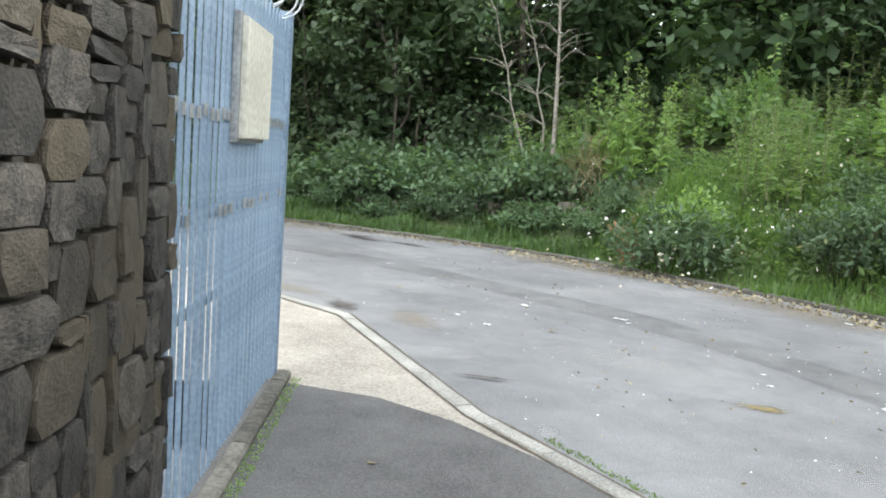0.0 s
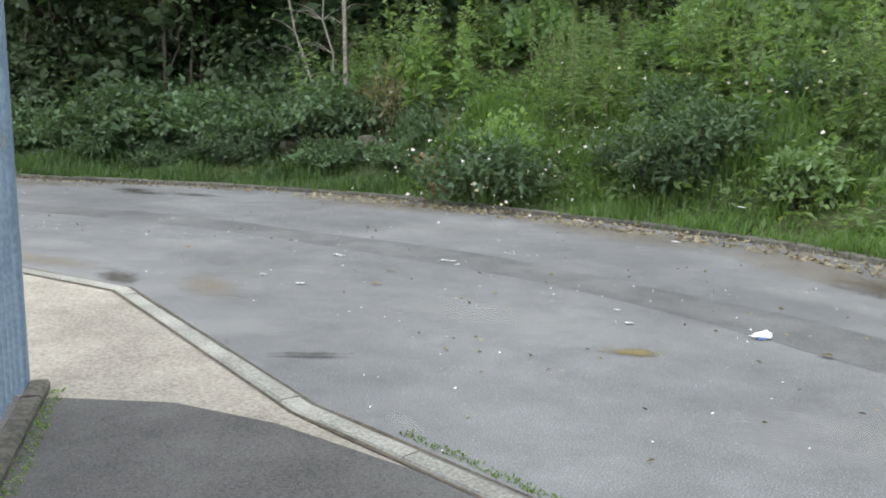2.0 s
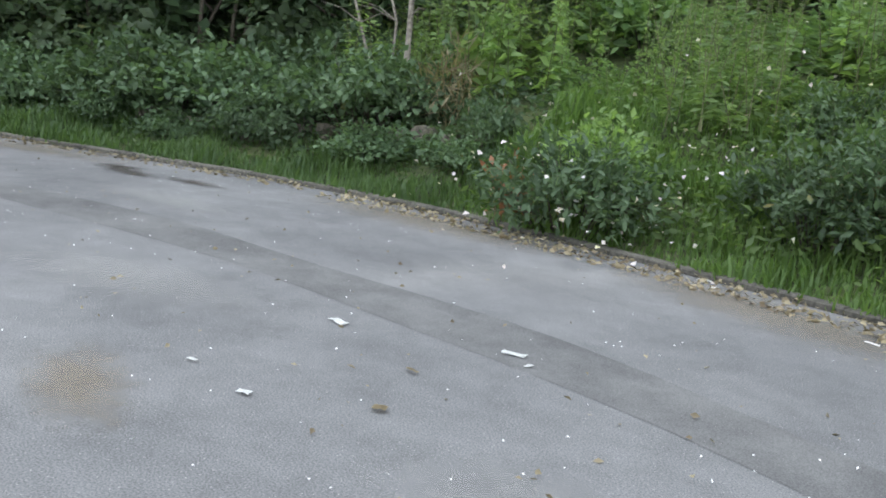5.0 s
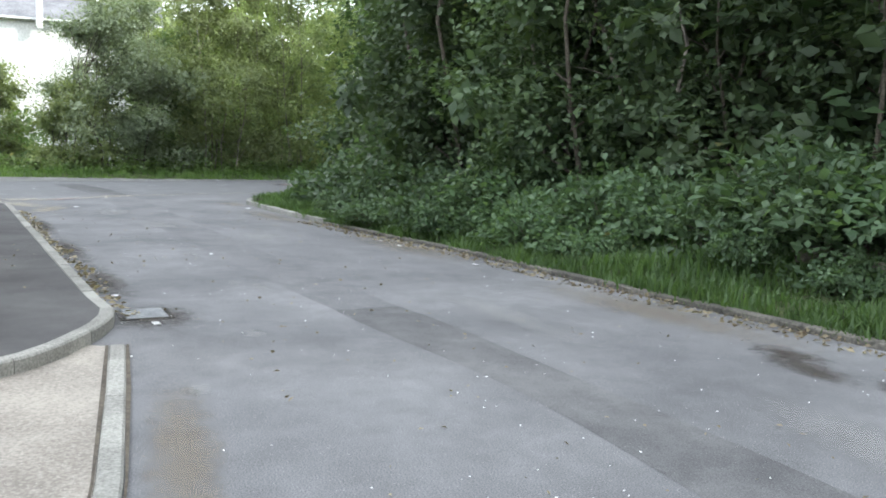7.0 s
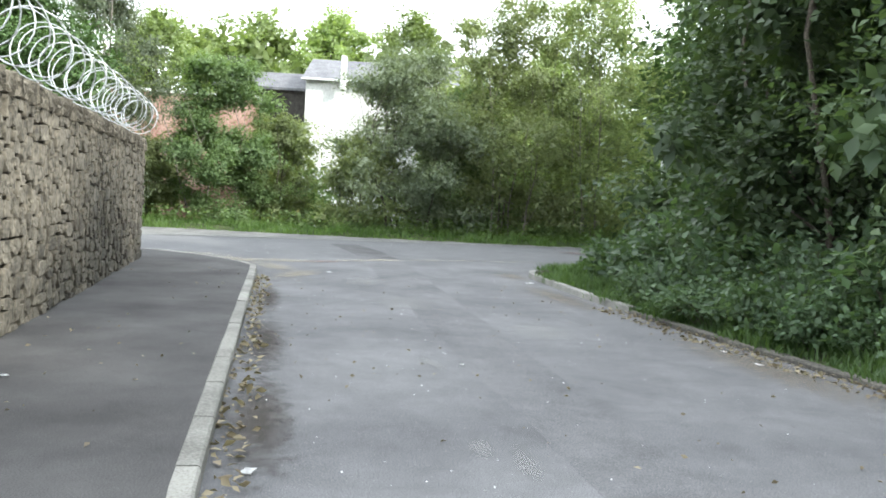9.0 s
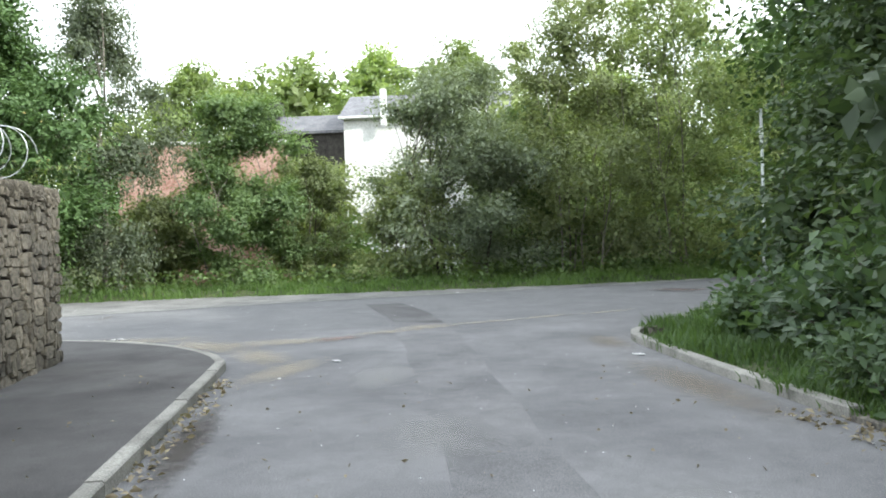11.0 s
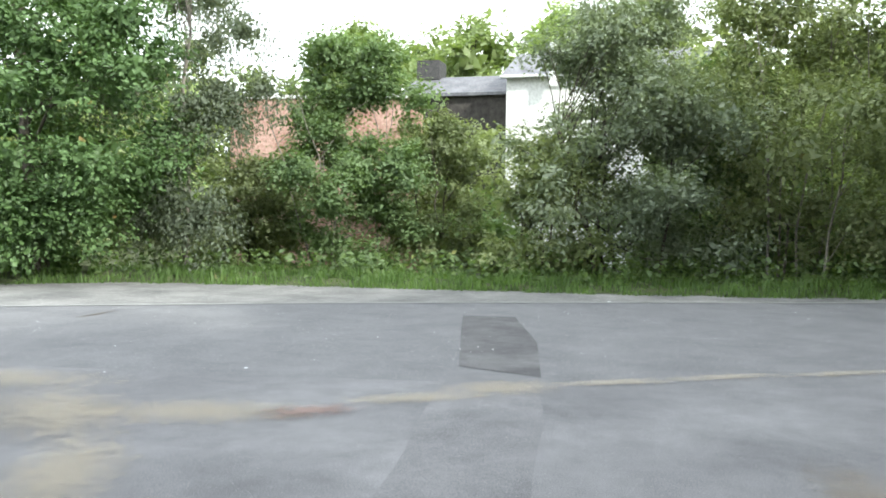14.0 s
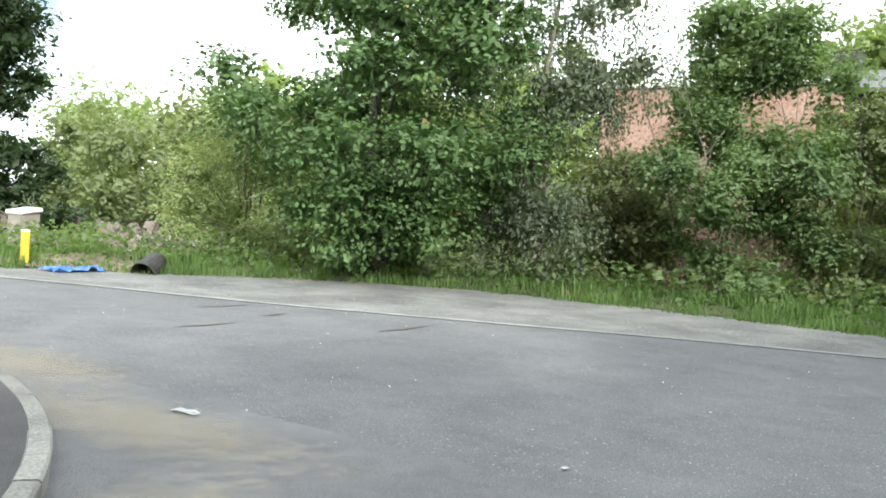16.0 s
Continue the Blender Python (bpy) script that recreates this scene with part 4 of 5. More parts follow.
leafy_mass("hillside_wood", "haze-pale green woodland on the far hillside", (-78, -56), (-66, -22), (8.0, 11.0), (2.4, 3.6), 64, 95, 0.66, M_FARLEAF, 61)
leafy_mass("hillside_wood", "green scrub below the far hillside", (-58, -47), (-46, -17), (5.4, 7.8), (1.6, 2.4), 38, 130, 0.4, M_BIRCH, 62)
leafy_mass("hillside_wood", "green woodland behind the houses", (-98, -80), (-40, 34), (8, 11.5), (2.5, 3.8), 70, 80, 0.8, M_FARLEAF, 63)
leafy_mass("scrub", "green scrub between the road and the houses", (-58, -49), (-5, 20), (2.5, 4.0), (1.2, 1.9), 40, 150, 0.3, M_HAZEL, 64)
leafy_mass("back_wood", "woodland behind the bank, darkened as if shaded", (-42, 16), (22.5, 31), (9, 13), (2.4, 3.4), 56, 105, 0.56, M_SHADELEAF, 65)
leafy_mass("back_wood", "woodland behind the road end, darkened as if shaded", (-46, -16), (15.5, 22), (9.5, 14), (2.2, 3.0), 42, 140, 0.44, M_SHADELEAF, 66)
leafy_mass("back_wood", "green woodland behind the birches", (-63, -53), (6, 27), (8.5, 11.2), (2.0, 2.8), 26, 130, 0.4, M_BIRCH, 67)
leafy_mass("back_wood", "tall green woodland behind the lamp column", (-62, -50), (16, 32), (10, 12.5), (2.0, 2.8), 18, 150, 0.36, M_HAZEL, 69)
leafy_mass("scrub", "green scrub before the slate-roofed wing", (-56, -50), (-7, -0.8), (5.0, 6.6), (1.3, 1.9), 16, 150, 0.26, M_BIRCH, 68)
tree("sycamore_tree", "dark shaded tree at the waste ground entrance", at(-37.6, -24.6), 8.5, 2.8, 11000, 0.24, M_SHADELEAF, 35, low=0.02, trunk=0.2, lumps=52)

# ---- the bank: wood, shrubs, weeds ----
wood = [
    tree("sycamore_tree", "tall leafy tree in the wood, darkened as if shaded", at(-9.0, 20.0), 10.5, 3.6, 5200, 0.3, M_SHADELEAF, 41, low=0.1, trunk=0.15, lumps=44, group="wood on the bank"),
    tree("ash_tree", "tall leafy tree in the wood, darkened as if shaded", at(-4.0, 21.0), 11.5, 3.8, 5200, 0.3, M_SHADELEAF, 42, low=0.12, trunk=0.15, lumps=44, group="wood on the bank", narrow=0.4),
    tree("hazel_tree", "leafy understorey tree on the bank", at(-15.0, 15.4), 7.0, 2.8, 6500, 0.2, M_WOODLEAF, 43, low=0.04, trunk=0.07, lumps=44, stems=4, group="wood on the bank"),
    tree("hawthorn_tree", "dense small-leaved tree at the road end", at(-24.5, 13.2), 8.6, 3.2, 15000, 0.19, M_WOODLEAF, 44, low=0.03, trunk=0.1, lumps=50, stems=3, group="wood on the bank"),
]
rng = random.Random(9)
# copies beyond x = 8 stay out of view, added to shade wall and road
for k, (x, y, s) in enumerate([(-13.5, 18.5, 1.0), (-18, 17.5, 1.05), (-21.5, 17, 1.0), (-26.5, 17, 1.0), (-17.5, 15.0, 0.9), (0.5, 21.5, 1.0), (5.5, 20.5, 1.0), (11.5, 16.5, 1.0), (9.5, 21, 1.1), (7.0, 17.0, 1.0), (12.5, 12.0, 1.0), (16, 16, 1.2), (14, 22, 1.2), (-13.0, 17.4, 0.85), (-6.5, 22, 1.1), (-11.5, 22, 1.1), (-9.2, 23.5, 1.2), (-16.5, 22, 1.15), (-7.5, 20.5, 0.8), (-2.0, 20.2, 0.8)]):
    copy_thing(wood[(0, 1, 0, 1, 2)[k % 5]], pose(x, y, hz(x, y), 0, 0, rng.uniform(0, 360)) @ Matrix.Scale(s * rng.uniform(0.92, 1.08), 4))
for x, y, s in [(-20.6, 13.6, 0.9), (-28.0, 13.1, 1.05), (-31.6, 16.6, 1.1), (-37.5, 20.8, 0.9)]:
    copy_thing(wood[3], pose(x, y, hz(x, y), 0, 0, rng.uniform(0, 360)) @ Matrix.Scale(s, 4))

birch = thing("dead_birch", "thin pale leafless birch sapling on the bank", "tree")
birch.location = at(-9.9, 14.4)
rngn = np.random.default_rng(5)
pieces = []
line = [np.array([0.02 * k * k * -0.2, 0.01 * k, 0.62 * k - 0.1]) for k in range(9)]
pieces.append(tube_arrays(line, [0.055 - 0.005 * k for k in range(9)], 7))
part("trunk", mesh_arrays("trunk", *gather(pieces)), M_PALEBARK, birch, smooth=True)
for k in range(26):
    f = rngn.uniform(2.2, 7.9)
    p = line[int(f)] + (line[int(f) + 1] - line[int(f)]) * (f % 1)
    ang = rngn.uniform(0, 2 * math.pi)
    L = rngn.uniform(0.35, 0.95)
    q = p + np.array([math.cos(ang), math.sin(ang), 0.25]) * L
    pieces = [tube_arrays([p, (p + q) / 2 + np.array([0, 0, 0.08]), q], [0.014, 0.009, 0.003], 4)]
    pieces.append(tube_arrays([(p + q) / 2 + np.array([0, 0, 0.08]), q + rngn.normal(size=3) * 0.2], [0.006, 0.002], 4))
    part("branch", mesh_arrays("branch", *gather(pieces)), M_PALEBARK, birch)

bram = [shrub("bramble_bush", "dense dark green bramble bush on the bank", (-14.0, 13.0, hz(-14, 13)), 1.3, 1.25, 2400, 0.14, M_BRAMBLE, 51, group="bank shrubs"),
        shrub("bramble_bush", "dense dark green bramble bush on the bank", (-10.0, 13.6, hz(-10, 13.6)), 1.1, 1.2, 2600, 0.12, M_BRAMBLE, 52, group="bank shrubs")]
balsam = [upright_weeds("weed_clump", "tall light green weeds on the bank", at(-3.0, 14.8), 1.5, 0.85, 30, 44, 0.18, M_WEED, 53, 0.42, "bank weeds"),
          upright_weeds("weed_clump", "tall light green weeds on the bank", at(-1.0, 13.2), 1.25, 0.75, 30, 40, 0.18, M_NETTLE, 54, 0.5, "bank weeds"),
          upright_weeds("weed_clump", "tall feathery weeds on the bank", at(-5.0, 14.0), 1.6, 0.8, 34, 50, 0.13, M_WEED, 55, 0.32, "bank weeds"),
          shrub("weed_clump", "rounded leafy weeds on the bank", at(0.6, 13.0), 0.95, 0.8, 1500, 0.13, M_NETTLE, 56, narrow=0.6, group="bank weeds", category="weeds")]


def along_north(x0, x1, back, n, seed, jitter=0.35):
    """Places behind the north kerb between two x values, at a distance back."""
    r = random.Random(seed)
    line = [p for p in NORTH if min(x0, x1) <= p[0] <= max(x0, x1)]
    out = []
    for k in range(n):
        i = min(len(line) - 2, int((k + r.uniform(0.1, 0.9)) / n * (len(line) - 1)))
        t = (Vector(line[i + 1]) - Vector(line[i])).normalized()
        q = Vector(line[i]) + Vector((t.y, -t.x)) * (back + r.uniform(-jitter, jitter))
        out.append((q.x, q.y))
    return out


r = random.Random(77)
spots = [(bram, p, r.uniform(0.75, 1.1)) for p in along_north(-27.5, -9.5, 2.1, 18, 1)]
spots += [(bram, p, r.uniform(0.9, 1.3)) for p in along_north(-27, -10, 3.9, 15, 2)]
spots += [(bram, p, r.uniform(0.8, 1.2)) for p in along_north(-26, -11, 5.6, 12, 3)]
spots += [(balsam, p, r.uniform(0.8, 1.15)) for p in along_north(-10.5, 4.5, 3.4, 21, 4)]
spots += [(balsam, p, r.uniform(1.0, 1.4)) for p in along_north(-11, 5, 5.0, 19, 5)]
spots += [(balsam, p, r.uniform(1.1, 1.6)) for p in along_north(-12, 5, 6.6, 20, 6)]
spots += [(balsam + bram, p, r.uniform(1.3, 1.8)) for p in along_north(-12, 5, 8.4, 17, 8)]
spots += [(bram, p, r.uniform(0.45, 0.75)) for p in along_north(-23.5, -15.5, 0.95, 9, 21, 0.35)]
spots += [(bram, p, r.uniform(0.35, 0.6)) for p in along_north(-15, -7, 1.35, 7, 22, 0.25)]
spots += [(balsam, p, r.uniform(0.5, 0.8)) for p in along_north(-6.5, 3.5, 2.4, 6, 7)]
for kinds, (x, y), s in spots:
    copy_thing(r.choice(kinds), pose(x, y, hz(x, y) - 0.05, 0, 0, r.uniform(0, 360)) @ Matrix.Diagonal((s * r.uniform(0.75, 1.2), s * r.uniform(0.75, 1.2), s * r.uniform(0.65, 1.35), 1)))


def grass_patch(name, label, places, height, rng, mat, per=1):
    """Curved blades of two segments, in one mesh."""
    P = np.array(places)
    n = len(P)
    z = ground_height(P[:, 0], P[:, 1])
    base = np.stack([P[:, 0], P[:, 1], z - 0.02], 1)
    ang = rng.uniform(0, 2 * np.pi, n)
    clump = 0.5 + 0.5 * np.sin(P[:, 0] * 2.3 + 1.7 * np.sin(P[:, 1] * 1.9)) * np.sin(P[:, 1] * 3.1 + 1.3 * np.sin(P[:, 0] * 1.1))
    H = height * rng.uniform(0.45, 1.25, n) * (0.25 + 1.25 * clump)
    lean = rng.uniform(0.1, 0.7, n) * H
    dx, dy = np.cos(ang), np.sin(ang)
    w = 0.006 + 0.012 * rng.uniform(0, 1, n)
    side = np.stack([-dy, dx, np.zeros(n)], 1) * w[:, None]
    mid = base + np.stack([dx * lean * 0.3, dy * lean * 0.3, H * 0.6], 1)
    tip = base + np.stack([dx * lean, dy * lean, H * 0.95], 1)
    v = np.stack([base - side, base + side, mid + side * 0.8, mid - side * 0.8, tip], 1).reshape(-1, 3)
    i = np.arange(n)[:, None] * 5
    t = np.concatenate([i + np.array([[0, 1, 2]]), i + np.array([[0, 2, 3]]), i + np.array([[3, 2, 4]])])
    return tagged(link(name, mesh_arrays(name, v, t), mat), label, "grass", kind="stuff")


gr = np.random.default_rng(21)


def strip_points(line, lo, hi, n, side, rng):
    line = np.array(line)
    seg = np.linalg.norm(np.diff(line, axis=0), axis=1)
    k = rng.choice(len(seg), n, p=seg / seg.sum())
    f = rng.uniform(0, 1, n)[:, None]
    p = line[k] + (line[k + 1] - line[k]) * f
    t = unit(line[k + 1] - line[k])
    off = (lo + (hi - lo) * rng.uniform(0, 1, n) ** 1.2)[:, None]
    return p + np.stack([t[:, 1], -t[:, 0]], 1) * off * side


bank_line = [p for p in NORTH if -31 < p[0] < 5]
west = [p for p in bank_line if p[0] < -6.8]
grass_patch("bank_grass", "shade-dulled green tufted grass at the foot of the bank", strip_points(west, -0.05, 1.7, 30000, 1, gr), 0.22, gr, M_SHADEGRASS)
east = [p for p in NORTH if -7.5 < p[0] < 5]
grass_patch("bank_grass", "bright green grass on the bank", strip_points(east, -0.05, 1.8, 18000, 1, gr), 0.2, gr, M_GRASS)
grass_patch("bank_grass", "bright green long grass on the upper bank", strip_points(east, 1.2, 4.4, 30000, 1, gr), 0.34, gr, M_GRASS)
far_line = [p for p in FAR if -12.5 < p[1] < 26]
grass_patch("verge_grass", "green verge grass by the main road", strip_points(far_line, -0.1, 2.8, 30000, -1, gr), 0.24, gr, M_GRASS)


# broad low leaves between the grass, and pale flowers
def ground_leaves(name, label, places, size, lift, mat, rng, category="weeds", narrow=0.6):
    P = np.array(places)
    z = ground_height(P[:, 0], P[:, 1])
    pos = np.stack([P[:, 0], P[:, 1], z + rng.uniform(0.0, 1, len(P)) ** 1.5 * lift], 1)
    ax = rng.normal(size=(len(P), 3)) * np.array([1, 1, 0.5])
    L = size * rng.uniform(0.6, 1.4, len(P))
    return tagged(link(name, mesh_arrays(name, *leaf_arrays(pos, ax, L, L * narrow, rng)), mat), label, category, kind="stuff")


ground_leaves("bank_weeds", "low broad-leaved weeds on the bank", strip_points(east, 0.5, 5.0, 16000, 1, gr), 0.11, 0.45, M_WEED, gr, narrow=0.45)
ground_leaves("bank_weeds", "low dark weeds along the verge", strip_points([p for p in NORTH if -30 < p[0] < -7], 0.9, 4.0, 14000, 1, gr), 0.12, 0.35, M_BRAMBLE, gr)
ground_leaves("verge_weeds", "low weeds on the far verge", strip_points(far_line, 0.8, 6.0, 12000, -1, gr), 0.15, 0.6, M_WEED, gr)
for x, y, n, sp in [(-5.9, 10.9, 130, 0.75), (-5.0, 12.0, 40, 0.6), (-2.6, 11.9, 24, 0.5), (-1.3, 11.5, 24, 0.6), (-3.9, 14.6, 40, 1.2), (-7.2, 13.2, 30, 1.0), (0.2, 10.7, 10, 0.5)]:
    q = np.stack([gr.normal(x, sp, n), gr.normal(y + 0.9, sp * 0.7, n)], 1)
    ground_leaves("balsam_flowers", "pale pink and white balsam flowers", q, 0.06, 0.9, M_FLOWER, gr, "flowers", 0.9)
balsam_leaf = [shrub("balsam_clump", "dark green flowering balsam beside the kerb", at(-5.9, 11.95), 1.1, 0.95, 2600, 0.12, M_BRAMBLE, 71, narrow=0.4, category="weeds"),
               shrub("balsam_clump", "dark green flowering balsam beside the kerb", at(-1.7, 11.6), 0.7, 0.6, 1500, 0.12, M_HAZEL, 72, narrow=0.45, category="weeds"),
               shrub("bramble_bush", "bramble bush with yellowing leaves", at(1.3, 10.2), 1.1, 0.8, 1600, 0.11, M_WEED, 73, category="bush")]
rb = random.Random(12)
for x, y in along_north(-7.2, 4.2, 1.7, 9, 41, 0.8) + along_north(-6.5, 4.2, 2.9, 7, 42, 0.5):
    copy_thing(rb.choice(balsam_leaf), pose(x, y, hz(x, y) - 0.03, 0, 0, rb.uniform(0, 360)) @ Matrix.Scale(rb.uniform(0.5, 0.95), 4))
shrub("dry_stalks", "clump of dry brown stalks on the bank", at(-3.2, 12.4), 0.55, 0.3, 260, 0.2, M_DRYGRASS, 74, narrow=0.06, category="weeds", dead=1)
shrub("dry_stalks", "clump of dry brown stalks on the bank", at(0.3, 11.4), 0.8, 0.4, 420, 0.25, M_DRYGRASS, 75, narrow=0.06, category="weeds", dead=1)
shrub("dry_stalks", "clump of dry brown stalks on the bank", at(-8.8, 14.0), 1.1, 0.5, 420, 0.3, M_DRYGRASS, 76, narrow=0.06, category="weeds", dead=1)
rust = shrub("fern_tuft", "rusty orange dead fern tuft", at(-6.7, 12.0), 0.9, 0.3, 120, 0.16, M_RUST, 77, narrow=0.3, category="weeds", dead=1)

# pale leaning saplings in the wood edge
def sapling(label, foot, top, r0, seed, leaves=120):
    g = np.random.default_rng(seed)
    root = thing("sapling", label, "tree", "saplings")
    root.location = foot
    v = np.array(top) - np.array(foot)
    line = [v * f + (g.normal(size=3) * 0.05 if 0 < f else 0) - (np.array([0, 0, 0.1]) if f == 0 else 0) for f in np.linspace(0, 1, 8)]
    part("trunk", mesh_arrays("trunk", *tube_arrays(line, list(np.linspace(r0, r0 * 0.25, 8)), 7)), M_PALEBARK, root, smooth=True)
    tips = []
    for k in range(14):
        i = int(g.integers(2, 7))
        a = line[i]
        b = a + np.array([g.normal(), g.normal(), 0.5]) * 0.5
        part("branch", mesh_arrays("branch", *tube_arrays([a, (a + b) / 2 + [0, 0, 0.06], b], [0.012, 0.008, 0.003], 4)), M_PALEBARK, root)
        tips.append(b)
    if leaves:
        c = np.array(tips)[g.integers(0, len(tips), leaves)] + g.normal(size=(leaves, 3)) * 0.15
        part("foliage", mesh_arrays("foliage", *leaf_arrays(c, g.normal(size=(leaves, 3)) - [0, 0, 0.4], np.full(leaves, 0.14), np.full(leaves, 0.06), g)), M_HAZEL, root)


sapling("pale leaning sapling at the wood edge", at(-20.6, 13.0), (-21.1, 12.2, 6.6), 0.05, 1)
sapling("pale leaning sapling at the wood edge", at(-19.0, 14.3), (-19.6, 12.4, 6.0), 0.05, 2)
sapling("thin pale sapling at the wood edge", at(-17.6, 13.9), (-17.9, 13.6, 5.4), 0.05, 3)
sapling("thin bent sapling beside the dead birch", at(-10.7, 14.8), (-11.9, 14.5, 5.0), 0.03, 4, 40)
sapling("thin bent sapling beside the dead birch", at(-10.4, 15.0), (-11.2, 14.9, 5.2), 0.03, 5, 40)
sapling("thin pale sapling on the bank", at(-0.2, 15.2), (-0.1, 15.0, 5.2), 0.03, 6, 60)

# low broken stone edging behind the verge grass
edge = thing("stone_edging", "low broken stone edging under the brambles", "wall", kind="structure")
rr = random.Random(31)
for x, y in along_north(-15.5, -7.6, 1.55, 34, 12, 0.12):
    ob = new("stone", rr.choice(stone_meshes))
    ob.parent = edge
    s = rr.uniform(0.16, 0.34)
    ob.matrix_basis = pose(x, y, hz(x, y) + rr.uniform(-0.02, 0.16), rr.uniform(-8, 8), rr.uniform(-8, 8), rr.uniform(-20, 20)) @ Matrix.Diagonal((s, 0.25, s * rr.uniform(0.5, 0.8), 1))

# ---- road patches, stains and litter ----
def ribbon(name, label, line, widths, z, mat):
    """A flat strip of changing width along a line."""
    lft = [offset_line(line, w / 2)[k] for k, w in enumerate(widths)]
    rgt = [offset_line(line, -w / 2)[k] for k, w in enumerate(widths)]
    return tagged(polygon(name, lft + rgt[::-1], z, mat), label, "road patch")


tr = smooth_line([(2.6, 4.3), (1.0, 5.6), (-0.45, 6.35), (-1.3, 6.9), (-2.7, 7.5), (-4.3, 8.0), (-6.4, 8.3), (-8.0, 8.45), (-9.4, 8.4), (-10.8, 8.25), (-12.0, 8.05), (-13.6, 7.75)], 0.5)
ribbon("road_trench", "darker trench reinstatement along the side road", tr, [0.62 + 0.07 * math.sin(k * 0.9) for k in range(len(tr))], 0.002, M_TRENCH)
tr = smooth_line([(-13.6, 7.75), (-16.5, 7.25), (-20.0, 6.7), (-24.0, 6.1), (-28.0, 5.5), (-31.0, 4.95)], 0.5)
ribbon("road_trench", "faded trench reinstatement running to the junction", tr, [0.62 + 0.3 * min(1, k / 30) + 0.04 * math.sin(k * 1.1) for k in range(len(tr))], 0.002, M_FADED)
polygon("road_trench_main", [(-36.2, 3.2), (-36.3, 4.05), (-33.4, 4.95), (-30.9, 5.45), (-31.3, 4.5), (-33.9, 3.8)], 0.004, M_MAINPATCH)
tagged(bpy.data.objects["road_trench_main"], "darker trench reinstatement across the junction", "road patch")
polygon("road_patch", [(-38.2, 10.3), (-39.6, 10.8), (-38.8, 11.7), (-37.6, 11.1)], 0.004, M_MAINPATCH)
tagged(bpy.data.objects["road_patch"], "square dark patch in the main road", "road patch")
ribbon("edge_channel", "pale worn concrete channel at the road edge", [p for p in FAR_IN if -16 < p[1] < 14], [0.16] * len([p for p in FAR_IN if -16 < p[1] < 14]), 0.008, M_EDGE)


for side in (0.07, -0.07):
    ln = offset_line(STRIP, side)
    ribbon("joint_line", "dark dirt-filled joint beside the flush kerb", ln, [0.022 + 0.01 * math.sin(k * 2.3) for k in range(len(ln))], 0.0148, M_DIRT)
for k, (a, b) in enumerate([((-31.4, -3.2), (-32.3, -3.25)), ((-32.7, -4.7), (-33.6, -4.75)), ((-33.4, -2.05), (-34.5, -2.2)), ((-33.0, -3.7), (-33.5, -3.8))]):
    mid_p = ((a[0] + b[0]) / 2 + 0.08, (a[1] + b[1]) / 2 + 0.05)
    ribbon("road_crack", "dark open crack in the asphalt", [a, mid_p, b], [0.02, 0.07, 0.015], 0.0055, M_DIRT)


def stain(label, x, y, rx, ry, rot, mat, z=0.006, name="road_stain"):
    bm = bmesh.new()
    bmesh.ops.create_circle(bm, cap_ends=True, segments=24, radius=1.0)
    ob = link(name, bm, mat)
    ob.matrix_basis = pose(x, y, z, 0, 0, rot) @ Matrix.Diagonal((rx, ry, 1, 1))
    return tagged(ob, label, "stain", kind="structure")


